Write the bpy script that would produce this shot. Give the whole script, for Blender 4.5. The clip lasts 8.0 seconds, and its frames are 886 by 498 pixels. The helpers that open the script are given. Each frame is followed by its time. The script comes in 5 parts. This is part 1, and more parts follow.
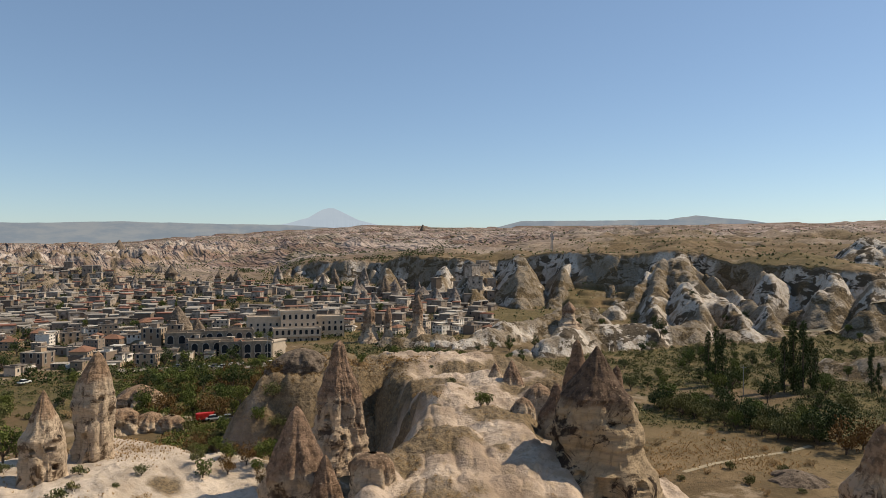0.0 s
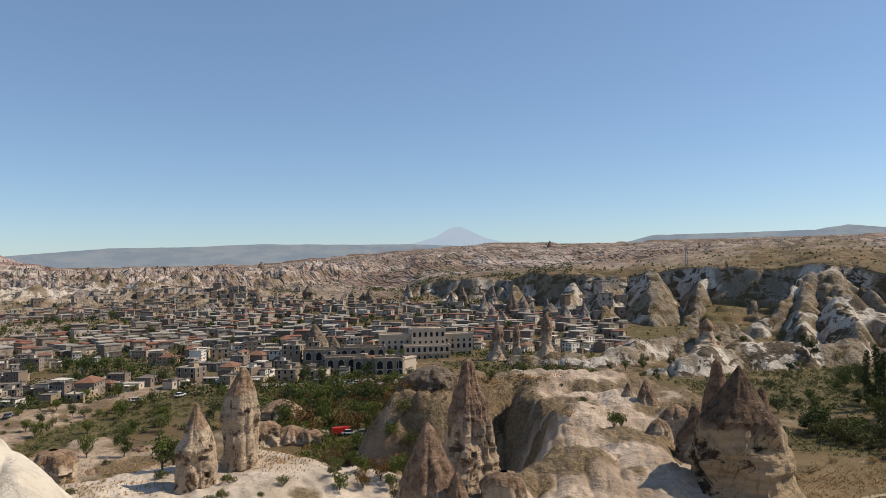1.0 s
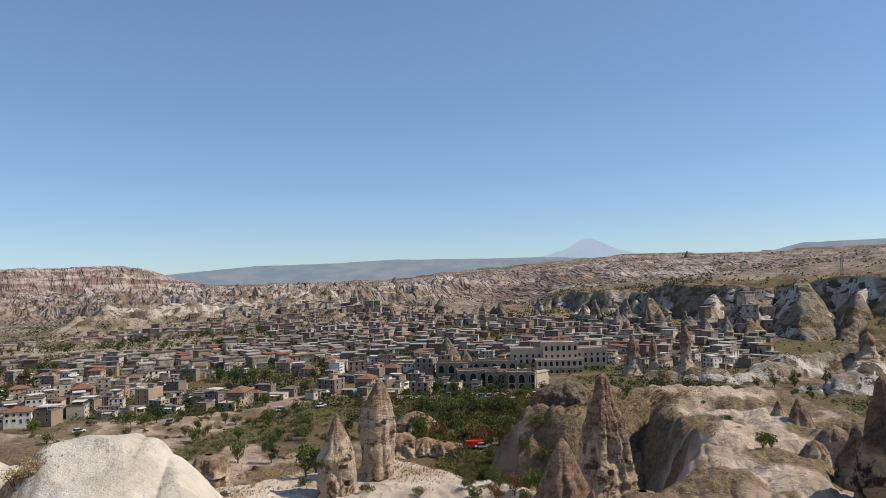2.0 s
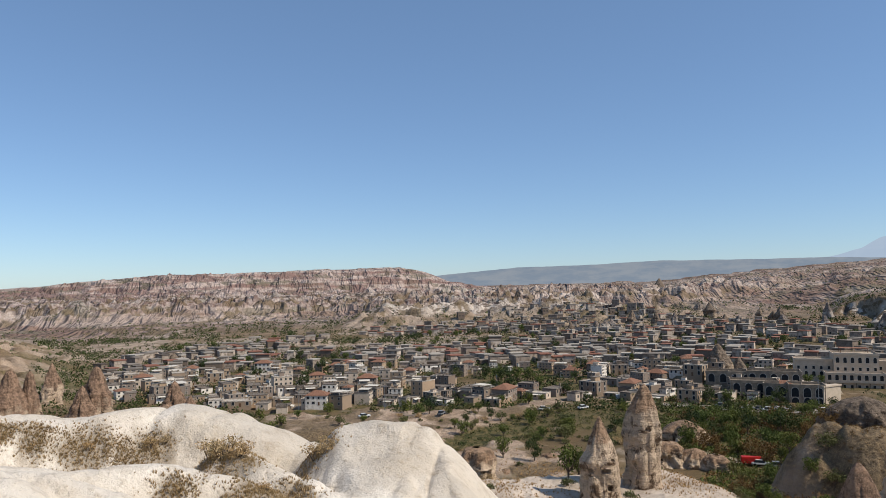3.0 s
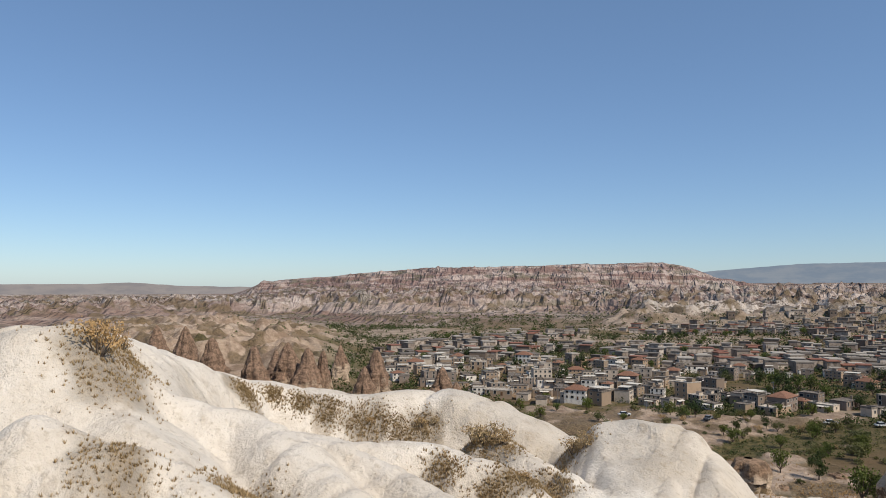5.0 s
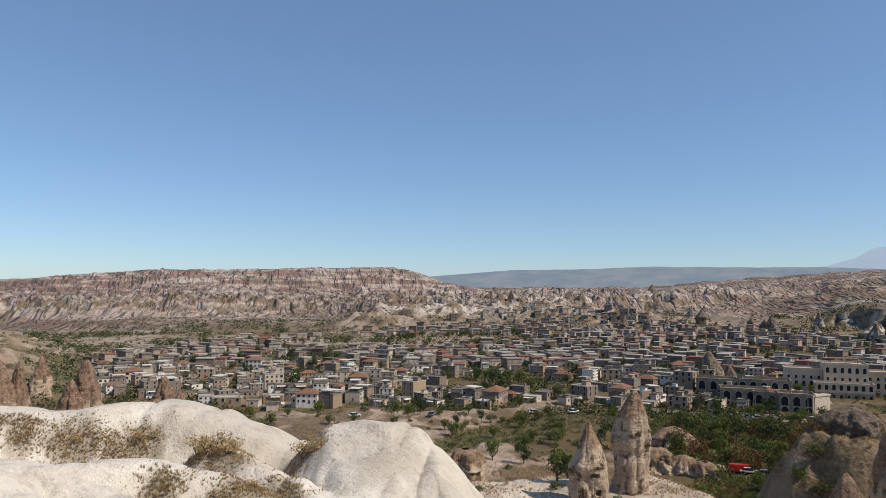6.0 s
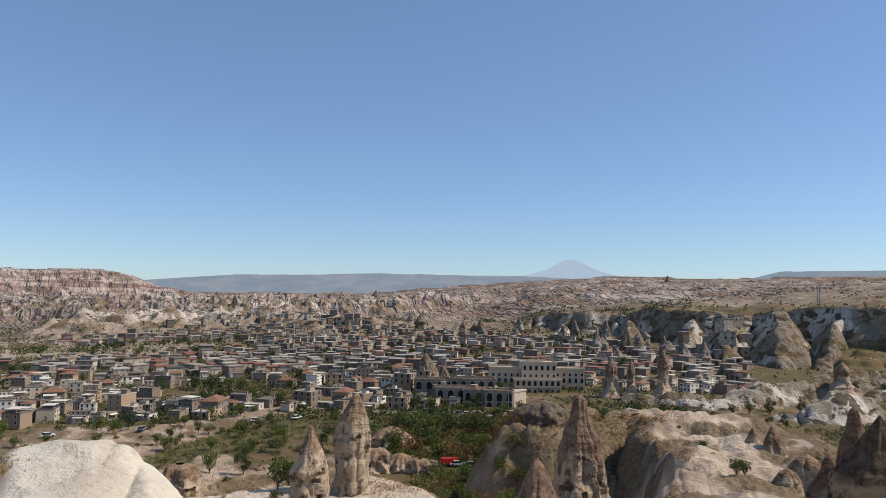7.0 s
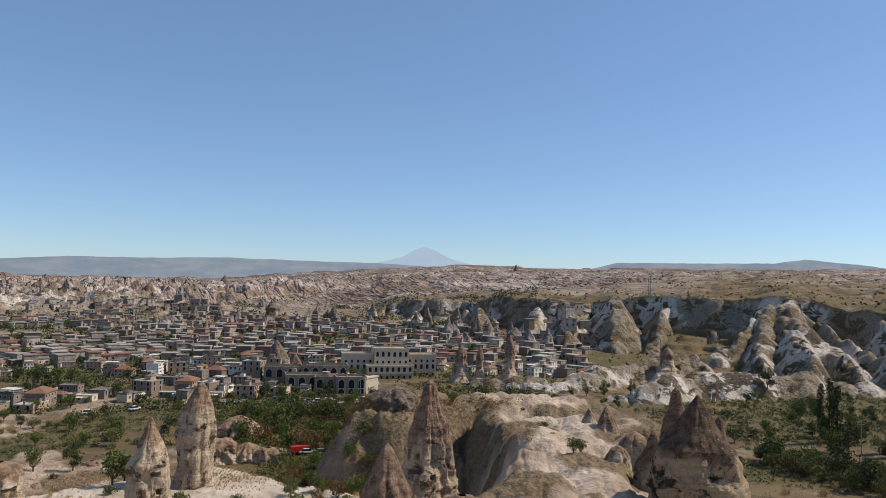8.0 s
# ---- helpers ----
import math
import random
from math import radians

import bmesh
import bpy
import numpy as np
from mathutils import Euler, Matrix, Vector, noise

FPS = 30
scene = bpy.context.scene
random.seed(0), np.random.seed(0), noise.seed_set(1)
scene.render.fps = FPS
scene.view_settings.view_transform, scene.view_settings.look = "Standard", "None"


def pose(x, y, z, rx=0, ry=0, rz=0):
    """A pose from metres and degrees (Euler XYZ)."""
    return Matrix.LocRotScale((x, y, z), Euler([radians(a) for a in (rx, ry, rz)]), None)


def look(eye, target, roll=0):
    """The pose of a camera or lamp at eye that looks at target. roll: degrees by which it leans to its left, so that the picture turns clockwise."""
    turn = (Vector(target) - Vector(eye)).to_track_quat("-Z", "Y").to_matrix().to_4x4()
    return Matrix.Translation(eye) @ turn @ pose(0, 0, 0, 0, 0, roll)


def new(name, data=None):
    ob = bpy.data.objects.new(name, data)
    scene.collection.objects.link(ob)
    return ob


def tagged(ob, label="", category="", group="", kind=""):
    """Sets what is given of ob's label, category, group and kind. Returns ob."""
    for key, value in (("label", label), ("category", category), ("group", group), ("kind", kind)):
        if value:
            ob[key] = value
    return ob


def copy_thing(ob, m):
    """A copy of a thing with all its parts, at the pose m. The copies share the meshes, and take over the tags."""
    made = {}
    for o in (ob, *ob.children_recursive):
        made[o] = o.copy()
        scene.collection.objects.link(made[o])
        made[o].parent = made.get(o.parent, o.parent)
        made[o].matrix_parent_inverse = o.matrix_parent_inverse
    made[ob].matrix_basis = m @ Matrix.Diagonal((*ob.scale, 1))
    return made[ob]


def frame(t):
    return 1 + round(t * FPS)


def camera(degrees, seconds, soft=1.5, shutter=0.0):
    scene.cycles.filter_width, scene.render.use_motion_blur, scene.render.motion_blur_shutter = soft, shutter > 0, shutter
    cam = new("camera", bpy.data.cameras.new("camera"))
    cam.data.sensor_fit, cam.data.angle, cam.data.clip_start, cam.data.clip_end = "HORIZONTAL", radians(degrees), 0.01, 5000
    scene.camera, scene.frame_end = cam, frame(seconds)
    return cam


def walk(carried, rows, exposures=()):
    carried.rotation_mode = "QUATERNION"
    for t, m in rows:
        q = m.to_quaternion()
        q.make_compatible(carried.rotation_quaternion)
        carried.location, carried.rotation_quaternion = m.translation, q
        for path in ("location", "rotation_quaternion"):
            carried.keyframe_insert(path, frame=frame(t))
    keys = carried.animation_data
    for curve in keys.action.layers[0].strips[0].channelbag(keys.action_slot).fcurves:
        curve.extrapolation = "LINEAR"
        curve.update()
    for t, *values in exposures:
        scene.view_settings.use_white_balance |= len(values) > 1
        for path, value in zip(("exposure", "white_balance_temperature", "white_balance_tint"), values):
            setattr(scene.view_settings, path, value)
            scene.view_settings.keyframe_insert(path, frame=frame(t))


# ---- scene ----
cam = camera(62.98, 8.0, soft=0.5)
CAMZ = 50.0
ROWS = [
    (0.0, 0.0, -0.05, 0.24), (0.5, 5.43, 0.88, -0.58), (1.0, 10.02, 1.36, -0.71), (1.2, 11.64, 1.79, -0.64),
    (2.3, 24.52, 2.99, -1.12), (2.5, 28.01, 3.23, -0.60), (3.0, 40.69, 3.14, -0.95), (3.5, 48.07, 3.32, -0.02),
    (4.0, 55.23, 3.32, 0.04), (4.2, 57.58, 3.25, 0.36), (4.75, 61.3, 2.9, 0.25), (5.3, 58.82, 2.12, 0.10),
    (5.5, 55.24, 1.32, 0.14), (5.9, 44.49, 2.64, 0.24), (6.0, 40.24, 3.22, 0.40), (6.5, 28.10, 3.75, 0.27),
    (7.0, 18.88, 3.85, 0.72), (7.5, 12.65, 3.47, 0.88), (8.0, 7.42, 3.01, 1.35),
]


def aim(yaw, pitch, roll):
    return Matrix.Translation((0.1, 0.2, CAMZ)) @ Euler((0, 0, radians(yaw))).to_matrix().to_4x4() @ Euler((radians(90 + pitch), 0, 0)).to_matrix().to_4x4() @ Euler((0, 0, radians(roll))).to_matrix().to_4x4()


walk(cam, [(t, aim(yaw, pitch, roll)) for t, yaw, pitch, roll in ROWS],
     exposures=[(0.0, 0.03, 7600, 10), (0.6, 0.03, 7300, 10), (1.2, 0.03, 7000, 10), (2.5, 0.03, 6650, 10), (3.2, -0.04, 6650, 10), (4.0, -0.13, 6650, 10), (5.4, -0.13, 6650, 10), (6.2, -0.03, 6650, 10), (7.0, 0.03, 6650, 10), (8.0, 0.03, 6650, 10)])

# ---- light: one sun from the right, clear sky ----
SUN_AZ, SUN_EL = -72.0, 47.0
world = bpy.data.worlds.new("sky")
scene.world = world
world.use_nodes = True
wn = world.node_tree
sky = wn.nodes.new("ShaderNodeTexSky")
sky.sky_type = "NISHITA"
sky.sun_disc = False
sky.sun_elevation = radians(SUN_EL)
sky.sun_rotation = radians(-SUN_AZ)
sky.altitude = 1500
sky.air_density, sky.dust_density, sky.ozone_density = 1.0, 0.9, 2.5
tint = wn.nodes.new("ShaderNodeMix")
tint.data_type, tint.blend_type = "RGBA", "MULTIPLY"
tint.inputs[0].default_value = 1.0
tint.inputs[7].default_value = (0.86, 0.965, 1.07, 1)
wn.links.new(sky.outputs[0], tint.inputs[6])
even = wn.nodes.new("ShaderNodeMix")
even.data_type = "RGBA"
even.inputs[0].default_value = 0.22
even.inputs[7].default_value = (2.3, 3.9, 6.3, 1)
wn.links.new(tint.outputs[2], even.inputs[6])
wn.links.new(even.outputs[2], wn.nodes["Background"].inputs[0])
wn.nodes["Background"].inputs[1].default_value = 0.118
sun_data = bpy.data.lights.new("sun", "SUN")
sun_data.energy, sun_data.angle, sun_data.color = 4.5, radians(0.53), (1.0, 0.925, 0.82)
sun = new("sun", sun_data)
sx, sy, sz = -math.sin(radians(SUN_AZ)) * math.cos(radians(SUN_EL)), math.cos(radians(SUN_AZ)) * math.cos(radians(SUN_EL)), math.sin(radians(SUN_EL))
sun.matrix_world = look((200 * sx, 200 * sy, 200 * sz + 100), (0, 0, 100))

# ---- materials ----


class Nodes:
    """Short hand for a node material."""

    def __init__(self, name, rough=0.9, metal=0.0):
        self.mat = bpy.data.materials.new(name)
        self.mat.use_nodes = True
        self.tree = self.mat.node_tree
        self.out = self.tree.nodes["Principled BSDF"]
        self.out.inputs["Roughness"].default_value = rough
        self.out.inputs["Metallic"].default_value = metal
        self.out.inputs["Specular IOR Level"].default_value = 0.15
        self.coord = self.add("ShaderNodeTexCoord").outputs["Object"]

    def add(self, kind, **values):
        node = self.tree.nodes.new(kind)
        for key, value in values.items():
            node.inputs[key].default_value = value
        return node

    def link(self, a, b):
        self.tree.links.new(a, b)

    def noise(self, scale, detail=4.0, rough=0.6, coord=None, warp=0.0):
        node = self.add("ShaderNodeTexNoise", Scale=scale, Detail=detail, Roughness=rough, Distortion=warp)
        self.link(coord or self.coord, node.inputs["Vector"])
        return node.outputs["Fac"]

    def stretched(self, sx_, sy_, sz_):
        node = self.add("ShaderNodeMapping")
        node.inputs["Scale"].default_value = (sx_, sy_, sz_)
        self.link(self.coord, node.inputs["Vector"])
        return node.outputs["Vector"]

    def ramp(self, value, low, high):
        node = self.add("ShaderNodeMapRange", **{"From Min": low, "From Max": high})
        node.interpolation_type = "SMOOTHSTEP"
        self.link(value, node.inputs["Value"])
        return node.outputs["Result"]

    def maths(self, op, a, b):
        node = self.add("ShaderNodeMath")
        node.operation = op
        for slot, v in ((0, a), (1, b)):
            if isinstance(v, (int, float)):
                node.inputs[slot].default_value = v
            else:
                self.link(v, node.inputs[slot])
        return node.outputs[0]

    def mix(self, fac, a, b):
        node = self.tree.nodes.new("ShaderNodeMix")
        node.data_type = "RGBA"
        for slot, v in ((0, fac), (6, a), (7, b)):
            if isinstance(v, (int, float)):
                node.inputs[slot].default_value = v
            elif isinstance(v, tuple):
                node.inputs[slot].default_value = (*v, 1)
            else:
                self.link(v, node.inputs[slot])
        return node.outputs[2]

    def colour(self, value):
        if isinstance(value, tuple):
            self.out.inputs["Base Color"].default_value = (*value, 1)
        else:
            self.link(value, self.out.inputs["Base Color"])
        return self

    def bump(self, height, strength=0.5, distance=0.1):
        node = self.add("ShaderNodeBump", Strength=strength, Distance=distance)
        self.link(height, node.inputs["Height"])
        self.link(node.outputs[0], self.out.inputs["Normal"])
        return self

    def random(self):
        return self.add("ShaderNodeObjectInfo").outputs["Random"]


def ground_material():
    n = Nodes("ground")
    zone = n.add("ShaderNodeAttribute")
    zone.attribute_name = "zone"
    parts = n.add("ShaderNodeSeparateColor")
    n.link(zone.outputs["Color"], parts.inputs[0])
    tuff, green, pink = parts.outputs[0], parts.outputs[1], parts.outputs[2]
    big, mid, fine = n.noise(0.012, 6, 0.62), n.noise(0.09, 6, 0.65), n.noise(1.3, 6, 0.7)
    grain = n.noise(5.0, 3, 0.7)
    # dry fields
    soil = n.mix(n.ramp(mid, 0.36, 0.62), (0.105, 0.072, 0.036), (0.225, 0.155, 0.083))
    soil = n.mix(n.ramp(big, 0.45, 0.60), soil, (0.150, 0.102, 0.056))
    soil = n.mix(n.maths("MULTIPLY", n.ramp(n.noise(0.35, 6, 0.75), 0.53, 0.63), 0.7), soil, (0.042, 0.037, 0.019))
    soil = n.mix(n.maths("MULTIPLY", n.ramp(fine, 0.52, 0.68), 0.4), soil, (0.05, 0.043, 0.02))
    soil = n.mix(n.maths("MULTIPLY", n.ramp(n.noise(0.06, 5, 0.75), 0.57, 0.66), 0.55), soil, (0.39, 0.305, 0.215))
    # pale tuff, streaked and stained
    streak = n.noise(0.5, 5, 0.6, n.stretched(1, 1, 0.25))
    rock = n.mix(n.ramp(mid, 0.35, 0.65), (0.65, 0.565, 0.455), (0.765, 0.69, 0.585))
    rock = n.mix(n.maths("MULTIPLY", n.ramp(streak, 0.52, 0.74), 0.4), rock, (0.33, 0.24, 0.15))
    rock = n.mix(n.maths("MULTIPLY", n.ramp(fine, 0.52, 0.72), 0.5), rock, (0.36, 0.28, 0.185))
    rock = n.mix(n.maths("MULTIPLY", n.ramp(grain, 0.60, 0.70), 0.45), rock, (0.20, 0.155, 0.105))
    aged = n.mix(n.ramp(mid, 0.38, 0.62), (0.30, 0.207, 0.142), (0.55, 0.42, 0.315))
    aged = n.mix(n.maths("MULTIPLY", n.ramp(fine, 0.52, 0.66), 0.6), aged, (0.20, 0.138, 0.095))
    rock = n.mix(n.ramp(zone.outputs["Alpha"], 0.01, 0.17), rock, aged)
    rock = n.mix(n.maths("MULTIPLY", n.ramp(zone.outputs["Alpha"], 0.35, 0.7), 0.85), rock, n.mix(n.ramp(n.noise(0.25, 6, 0.7, n.stretched(1, 1, 0.3)), 0.48, 0.68), (0.66, 0.605, 0.53), (0.34, 0.285, 0.225)))
    rill = n.noise(0.55, 6, 0.7, None, 0.2)
    rock = n.mix(n.maths("MULTIPLY", n.maths("MULTIPLY", n.ramp(rill, 0.52, 0.60), 0.5), n.ramp(zone.outputs["Alpha"], 0.02, 0.15)), rock, (0.35, 0.26, 0.165))
    # dark crusts and brush on the old cliffs
    crust = n.noise(0.085, 6, 0.68, n.stretched(1, 1, 1.6), 0.6)
    rock = n.mix(n.maths("MULTIPLY", n.ramp(crust, 0.505, 0.535), n.ramp(zone.outputs["Alpha"], 0.45, 0.7)), rock, (0.085, 0.068, 0.05))
    # rose beds of the far badlands
    bands = n.noise(0.05, 5, 0.6, n.stretched(0.12, 0.12, 1.4))
    rose = n.mix(n.ramp(bands, 0.43, 0.57), (0.235, 0.150, 0.132), (0.46, 0.37, 0.325))
    rose = n.mix(n.ramp(n.noise(0.03, 6, 0.75), 0.48, 0.66), rose, (0.13, 0.098, 0.085))
    rose = n.mix(n.maths("MULTIPLY", n.ramp(n.noise(0.012, 5, 0.6, n.stretched(1, 1, 5)), 0.55, 0.62), 0.8), rose, (0.15, 0.135, 0.10))
    plant = n.mix(n.ramp(n.noise(0.35, 6, 0.7), 0.42, 0.60), (0.040, 0.048, 0.016), (0.15, 0.11, 0.045))
    plant = n.mix(n.maths("MULTIPLY", n.ramp(fine, 0.42, 0.62), 0.75), plant, (0.19, 0.145, 0.065))
    plant = n.mix(n.maths("MULTIPLY", n.ramp(grain, 0.5, 0.62), 0.7), plant, (0.05, 0.045, 0.022))
    col = n.mix(tuff, soil, rock)
    col = n.mix(pink, col, rose)
    straw = n.mix(n.ramp(fine, 0.40, 0.60), (0.080, 0.056, 0.030), (0.235, 0.165, 0.088))
    straw = n.mix(n.maths("MULTIPLY", n.ramp(grain, 0.48, 0.6), 0.7), straw, (0.10, 0.07, 0.035))
    col = n.mix(green, col, n.mix(n.ramp(tuff, 0.4, 0.7), plant, straw))
    n.colour(col)
    # pleats of the far slopes, running down towards the valley
    turn = n.add("ShaderNodeMapping", Rotation=(0, 0, radians(-45)))
    n.link(n.coord, turn.inputs["Vector"])
    squeeze = n.add("ShaderNodeMapping", Scale=(1, 0.38, 0.3))
    n.link(turn.outputs[0], squeeze.inputs["Vector"])
    pleat = n.maths("ABSOLUTE", n.maths("SUBTRACT", n.noise(0.045, 3, 0.6, squeeze.outputs[0], 0.4), 0.5), 0.0)
    crease = n.maths("ABSOLUTE", n.maths("SUBTRACT", n.noise(0.2, 5, 0.6), 0.5), 0.0)
    crease = n.maths("MULTIPLY", n.maths("MULTIPLY", crease, 7.0), n.ramp(zone.outputs["Alpha"], 0.05, 0.22))
    pleat = n.maths("MULTIPLY", n.maths("MULTIPLY", pleat, 90.0), n.ramp(pink, 0.1, 0.8))
    beds = n.maths("MULTIPLY", n.maths("MULTIPLY", bands, 9.0), n.ramp(pink, 0.5, 0.9))
    relief = n.maths("ADD", crease, n.maths("ADD", pleat, beds))
    n.bump(n.maths("ADD", relief, n.maths("ADD", n.maths("ADD", n.maths("MULTIPLY", fine, 0.8), n.maths("MULTIPLY", grain, 0.25)), n.maths("MULTIPLY", n.maths("MULTIPLY", rill, 0.9), n.ramp(zone.outputs["Alpha"], 0.02, 0.15)))), 0.75, 0.7)
    return n.mat


def cone_material(name, brown, cream, cap=0.5, wobble=0.7, edge=0.07):
    """Tuff of a fairy chimney: brown lichened top, cream ledged flank."""
    n = Nodes(name)
    height = n.add("ShaderNodeAttribute")
    height.attribute_name = "level"
    wob = n.noise(0.22, 5, 0.65)
    level = n.maths("ADD", height.outputs["Fac"], n.maths("MULTIPLY", n.maths("SUBTRACT", wob, 0.5), wobble))
    beds = n.noise(0.9, 5, 0.65, n.stretched(0.25, 0.25, 1.6))
    low = n.mix(n.ramp(beds, 0.44, 0.70), cream, tuple(v * 0.66 for v in cream))
    low = n.mix(n.ramp(n.noise(0.30, 6, 0.75, None, 0.6), 0.51, 0.60), low, tuple(v * 0.3 for v in brown))
    low = n.mix(n.maths("MULTIPLY", n.ramp(n.noise(1.4, 5, 0.7, n.stretched(1, 1, 0.3)), 0.52, 0.66), 0.6), low, tuple(v * 0.45 for v in cream))
    high = n.mix(n.ramp(n.noise(0.8, 6, 0.75), 0.40, 0.62), brown, tuple(v * 0.42 for v in brown))
    high = n.mix(n.ramp(n.noise(2.6, 4, 0.7), 0.60, 0.72), high, tuple(v * 1.15 for v in cream))
    n.colour(n.mix(n.ramp(level, cap - edge, cap + edge), low, high))
    n.bump(n.maths("ADD", n.maths("MULTIPLY", beds, 0.6), n.noise(1.2, 7, 0.75)), 1.0, 0.9)
    return n.mat


def plain(name, colour, rough=0.8, metal=0.0, scale=2.0, dark=0.7, bump=0.2):
    n = Nodes(name, rough, metal)
    n.colour(n.mix(n.ramp(n.noise(scale, 5, 0.65), 0.35, 0.65), tuple(v * dark for v in colour), colour))
    n.bump(n.noise(scale * 6, 4), bump, 0.03)
    return n.mat


# Far ranges: haze is painted into the colour, which glows over a black base.
def painted_haze_material(name, low, high, glow):
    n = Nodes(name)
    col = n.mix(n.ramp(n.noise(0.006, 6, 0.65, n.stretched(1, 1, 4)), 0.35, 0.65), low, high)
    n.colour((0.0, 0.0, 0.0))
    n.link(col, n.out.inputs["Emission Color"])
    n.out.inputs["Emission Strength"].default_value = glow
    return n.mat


GROUND = ground_material()
CONE = cone_material("brown_capped_tuff", (0.36, 0.232, 0.155), (0.58, 0.435, 0.305), 0.52)
CONE_PALE = cone_material("pale_tuff", (0.42, 0.275, 0.175), (0.63, 0.485, 0.345), 0.74)
CONE_RED = cone_material("reddish_tuff", (0.30, 0.19, 0.125), (0.50, 0.375, 0.25), 0.5)
CONE_BLOCK = cone_material("capped_ochre_tuff", (0.19, 0.125, 0.085), (0.50, 0.37, 0.235), 0.70, 0.15, 0.03)
CONE_GREY = cone_material("ashen_tuff", (0.27, 0.22, 0.185), (0.46, 0.40, 0.34), 0.6)
CONE_DARK = cone_material("grey_tuff", (0.25, 0.19, 0.14), (0.38, 0.295, 0.21), 0.35)
# Emission tones with the haze mixed in; these ranges take no sunlight.
HAZE_BLUE = painted_haze_material("painted_haze_plateau", (0.28, 0.355, 0.46), (0.37, 0.425, 0.50), 0.74)
HAZE_PALE = painted_haze_material("painted_haze_volcano", (0.445, 0.565, 0.73), (0.465, 0.585, 0.745), 0.86)
HAZE_BROWN = painted_haze_material("painted_haze_hills", (0.33, 0.31, 0.32), (0.42, 0.38, 0.37), 0.85)

# ---- terrain: heights from a few ridges, scarps and eroded noise ----


def polar(a, r):
    return -math.sin(radians(a)) * r, math.cos(radians(a)) * r


def lattice(ix, iy, seed):
    n = (ix.astype(np.int64) * 374761393 + iy.astype(np.int64) * 668265263 + seed * 974634533) & 0xFFFFFFFF
    n = ((n ^ (n >> 13)) * 1274126177) & 0xFFFFFFFF
    return ((n ^ (n >> 16)) & 0xFFFFFF) / float(0xFFFFFF)


def vnoise(x, y, seed=0):
    ix, iy = np.floor(x), np.floor(y)
    fx, fy = x - ix, y - iy
    fx, fy = fx * fx * (3 - 2 * fx), fy * fy * (3 - 2 * fy)
    a, b = lattice(ix, iy, seed), lattice(ix + 1, iy, seed)
    c, d = lattice(ix, iy + 1, seed), lattice(ix + 1, iy + 1, seed)
    return (a + (b - a) * fx) * (1 - fy) + (c + (d - c) * fx) * fy


def fbm(x, y, size, octaves=4, seed=0):
    total, amp, norm = 0.0, 1.0, 0.0
    for o in range(octaves):
        total = total + amp * (vnoise(x / size * 2**o + 17.3 * o, y / size * 2**o - 9.1 * o, seed + o) - 0.5)
        norm, amp = norm + amp, amp * 0.5
    return 2 * total / norm


def ridged(x, y, size, octaves=3, seed=0):
    total, amp, norm = 0.0, 1.0, 0.0
    for o in range(octaves):
        total = total + amp * (1 - np.abs(2 * vnoise(x / size * 2**o + 31.7 * o, y / size * 2**o, seed + o) - 1))
        norm, amp = norm + amp, amp * 0.45
    return total / norm


def cones(x, y, size, seed=0):
    """A field of pointed cones, 0 to 1."""
    best = np.zeros_like(x)
    gx, gy = np.floor(x / size), np.floor(y / size)
    for i in (-1, 0, 1):
        for j in (-1, 0, 1):
            cx, cy = gx + i, gy + j
            px, py = (cx + lattice(cx, cy, seed)) * size, (cy + lattice(cx, cy, seed + 1)) * size
            tall = 0.35 + 0.65 * lattice(cx, cy, seed + 2)
            d = np.hypot(x - px, y - py) / (size * (0.45 + 0.35 * lattice(cx, cy, seed + 3)))
            best = np.maximum(best, tall * np.clip(1 - d, 0, 1) ** 0.85)
    return best


def step(v, low, high):
    t = np.clip((v - low) / (high - low), 0, 1)
    return t * t * (3 - 2 * t)


def smax(a, b, k):
    return np.maximum(a, b) + np.clip(k - np.abs(a - b), 0, None) ** 2 / (4 * k)


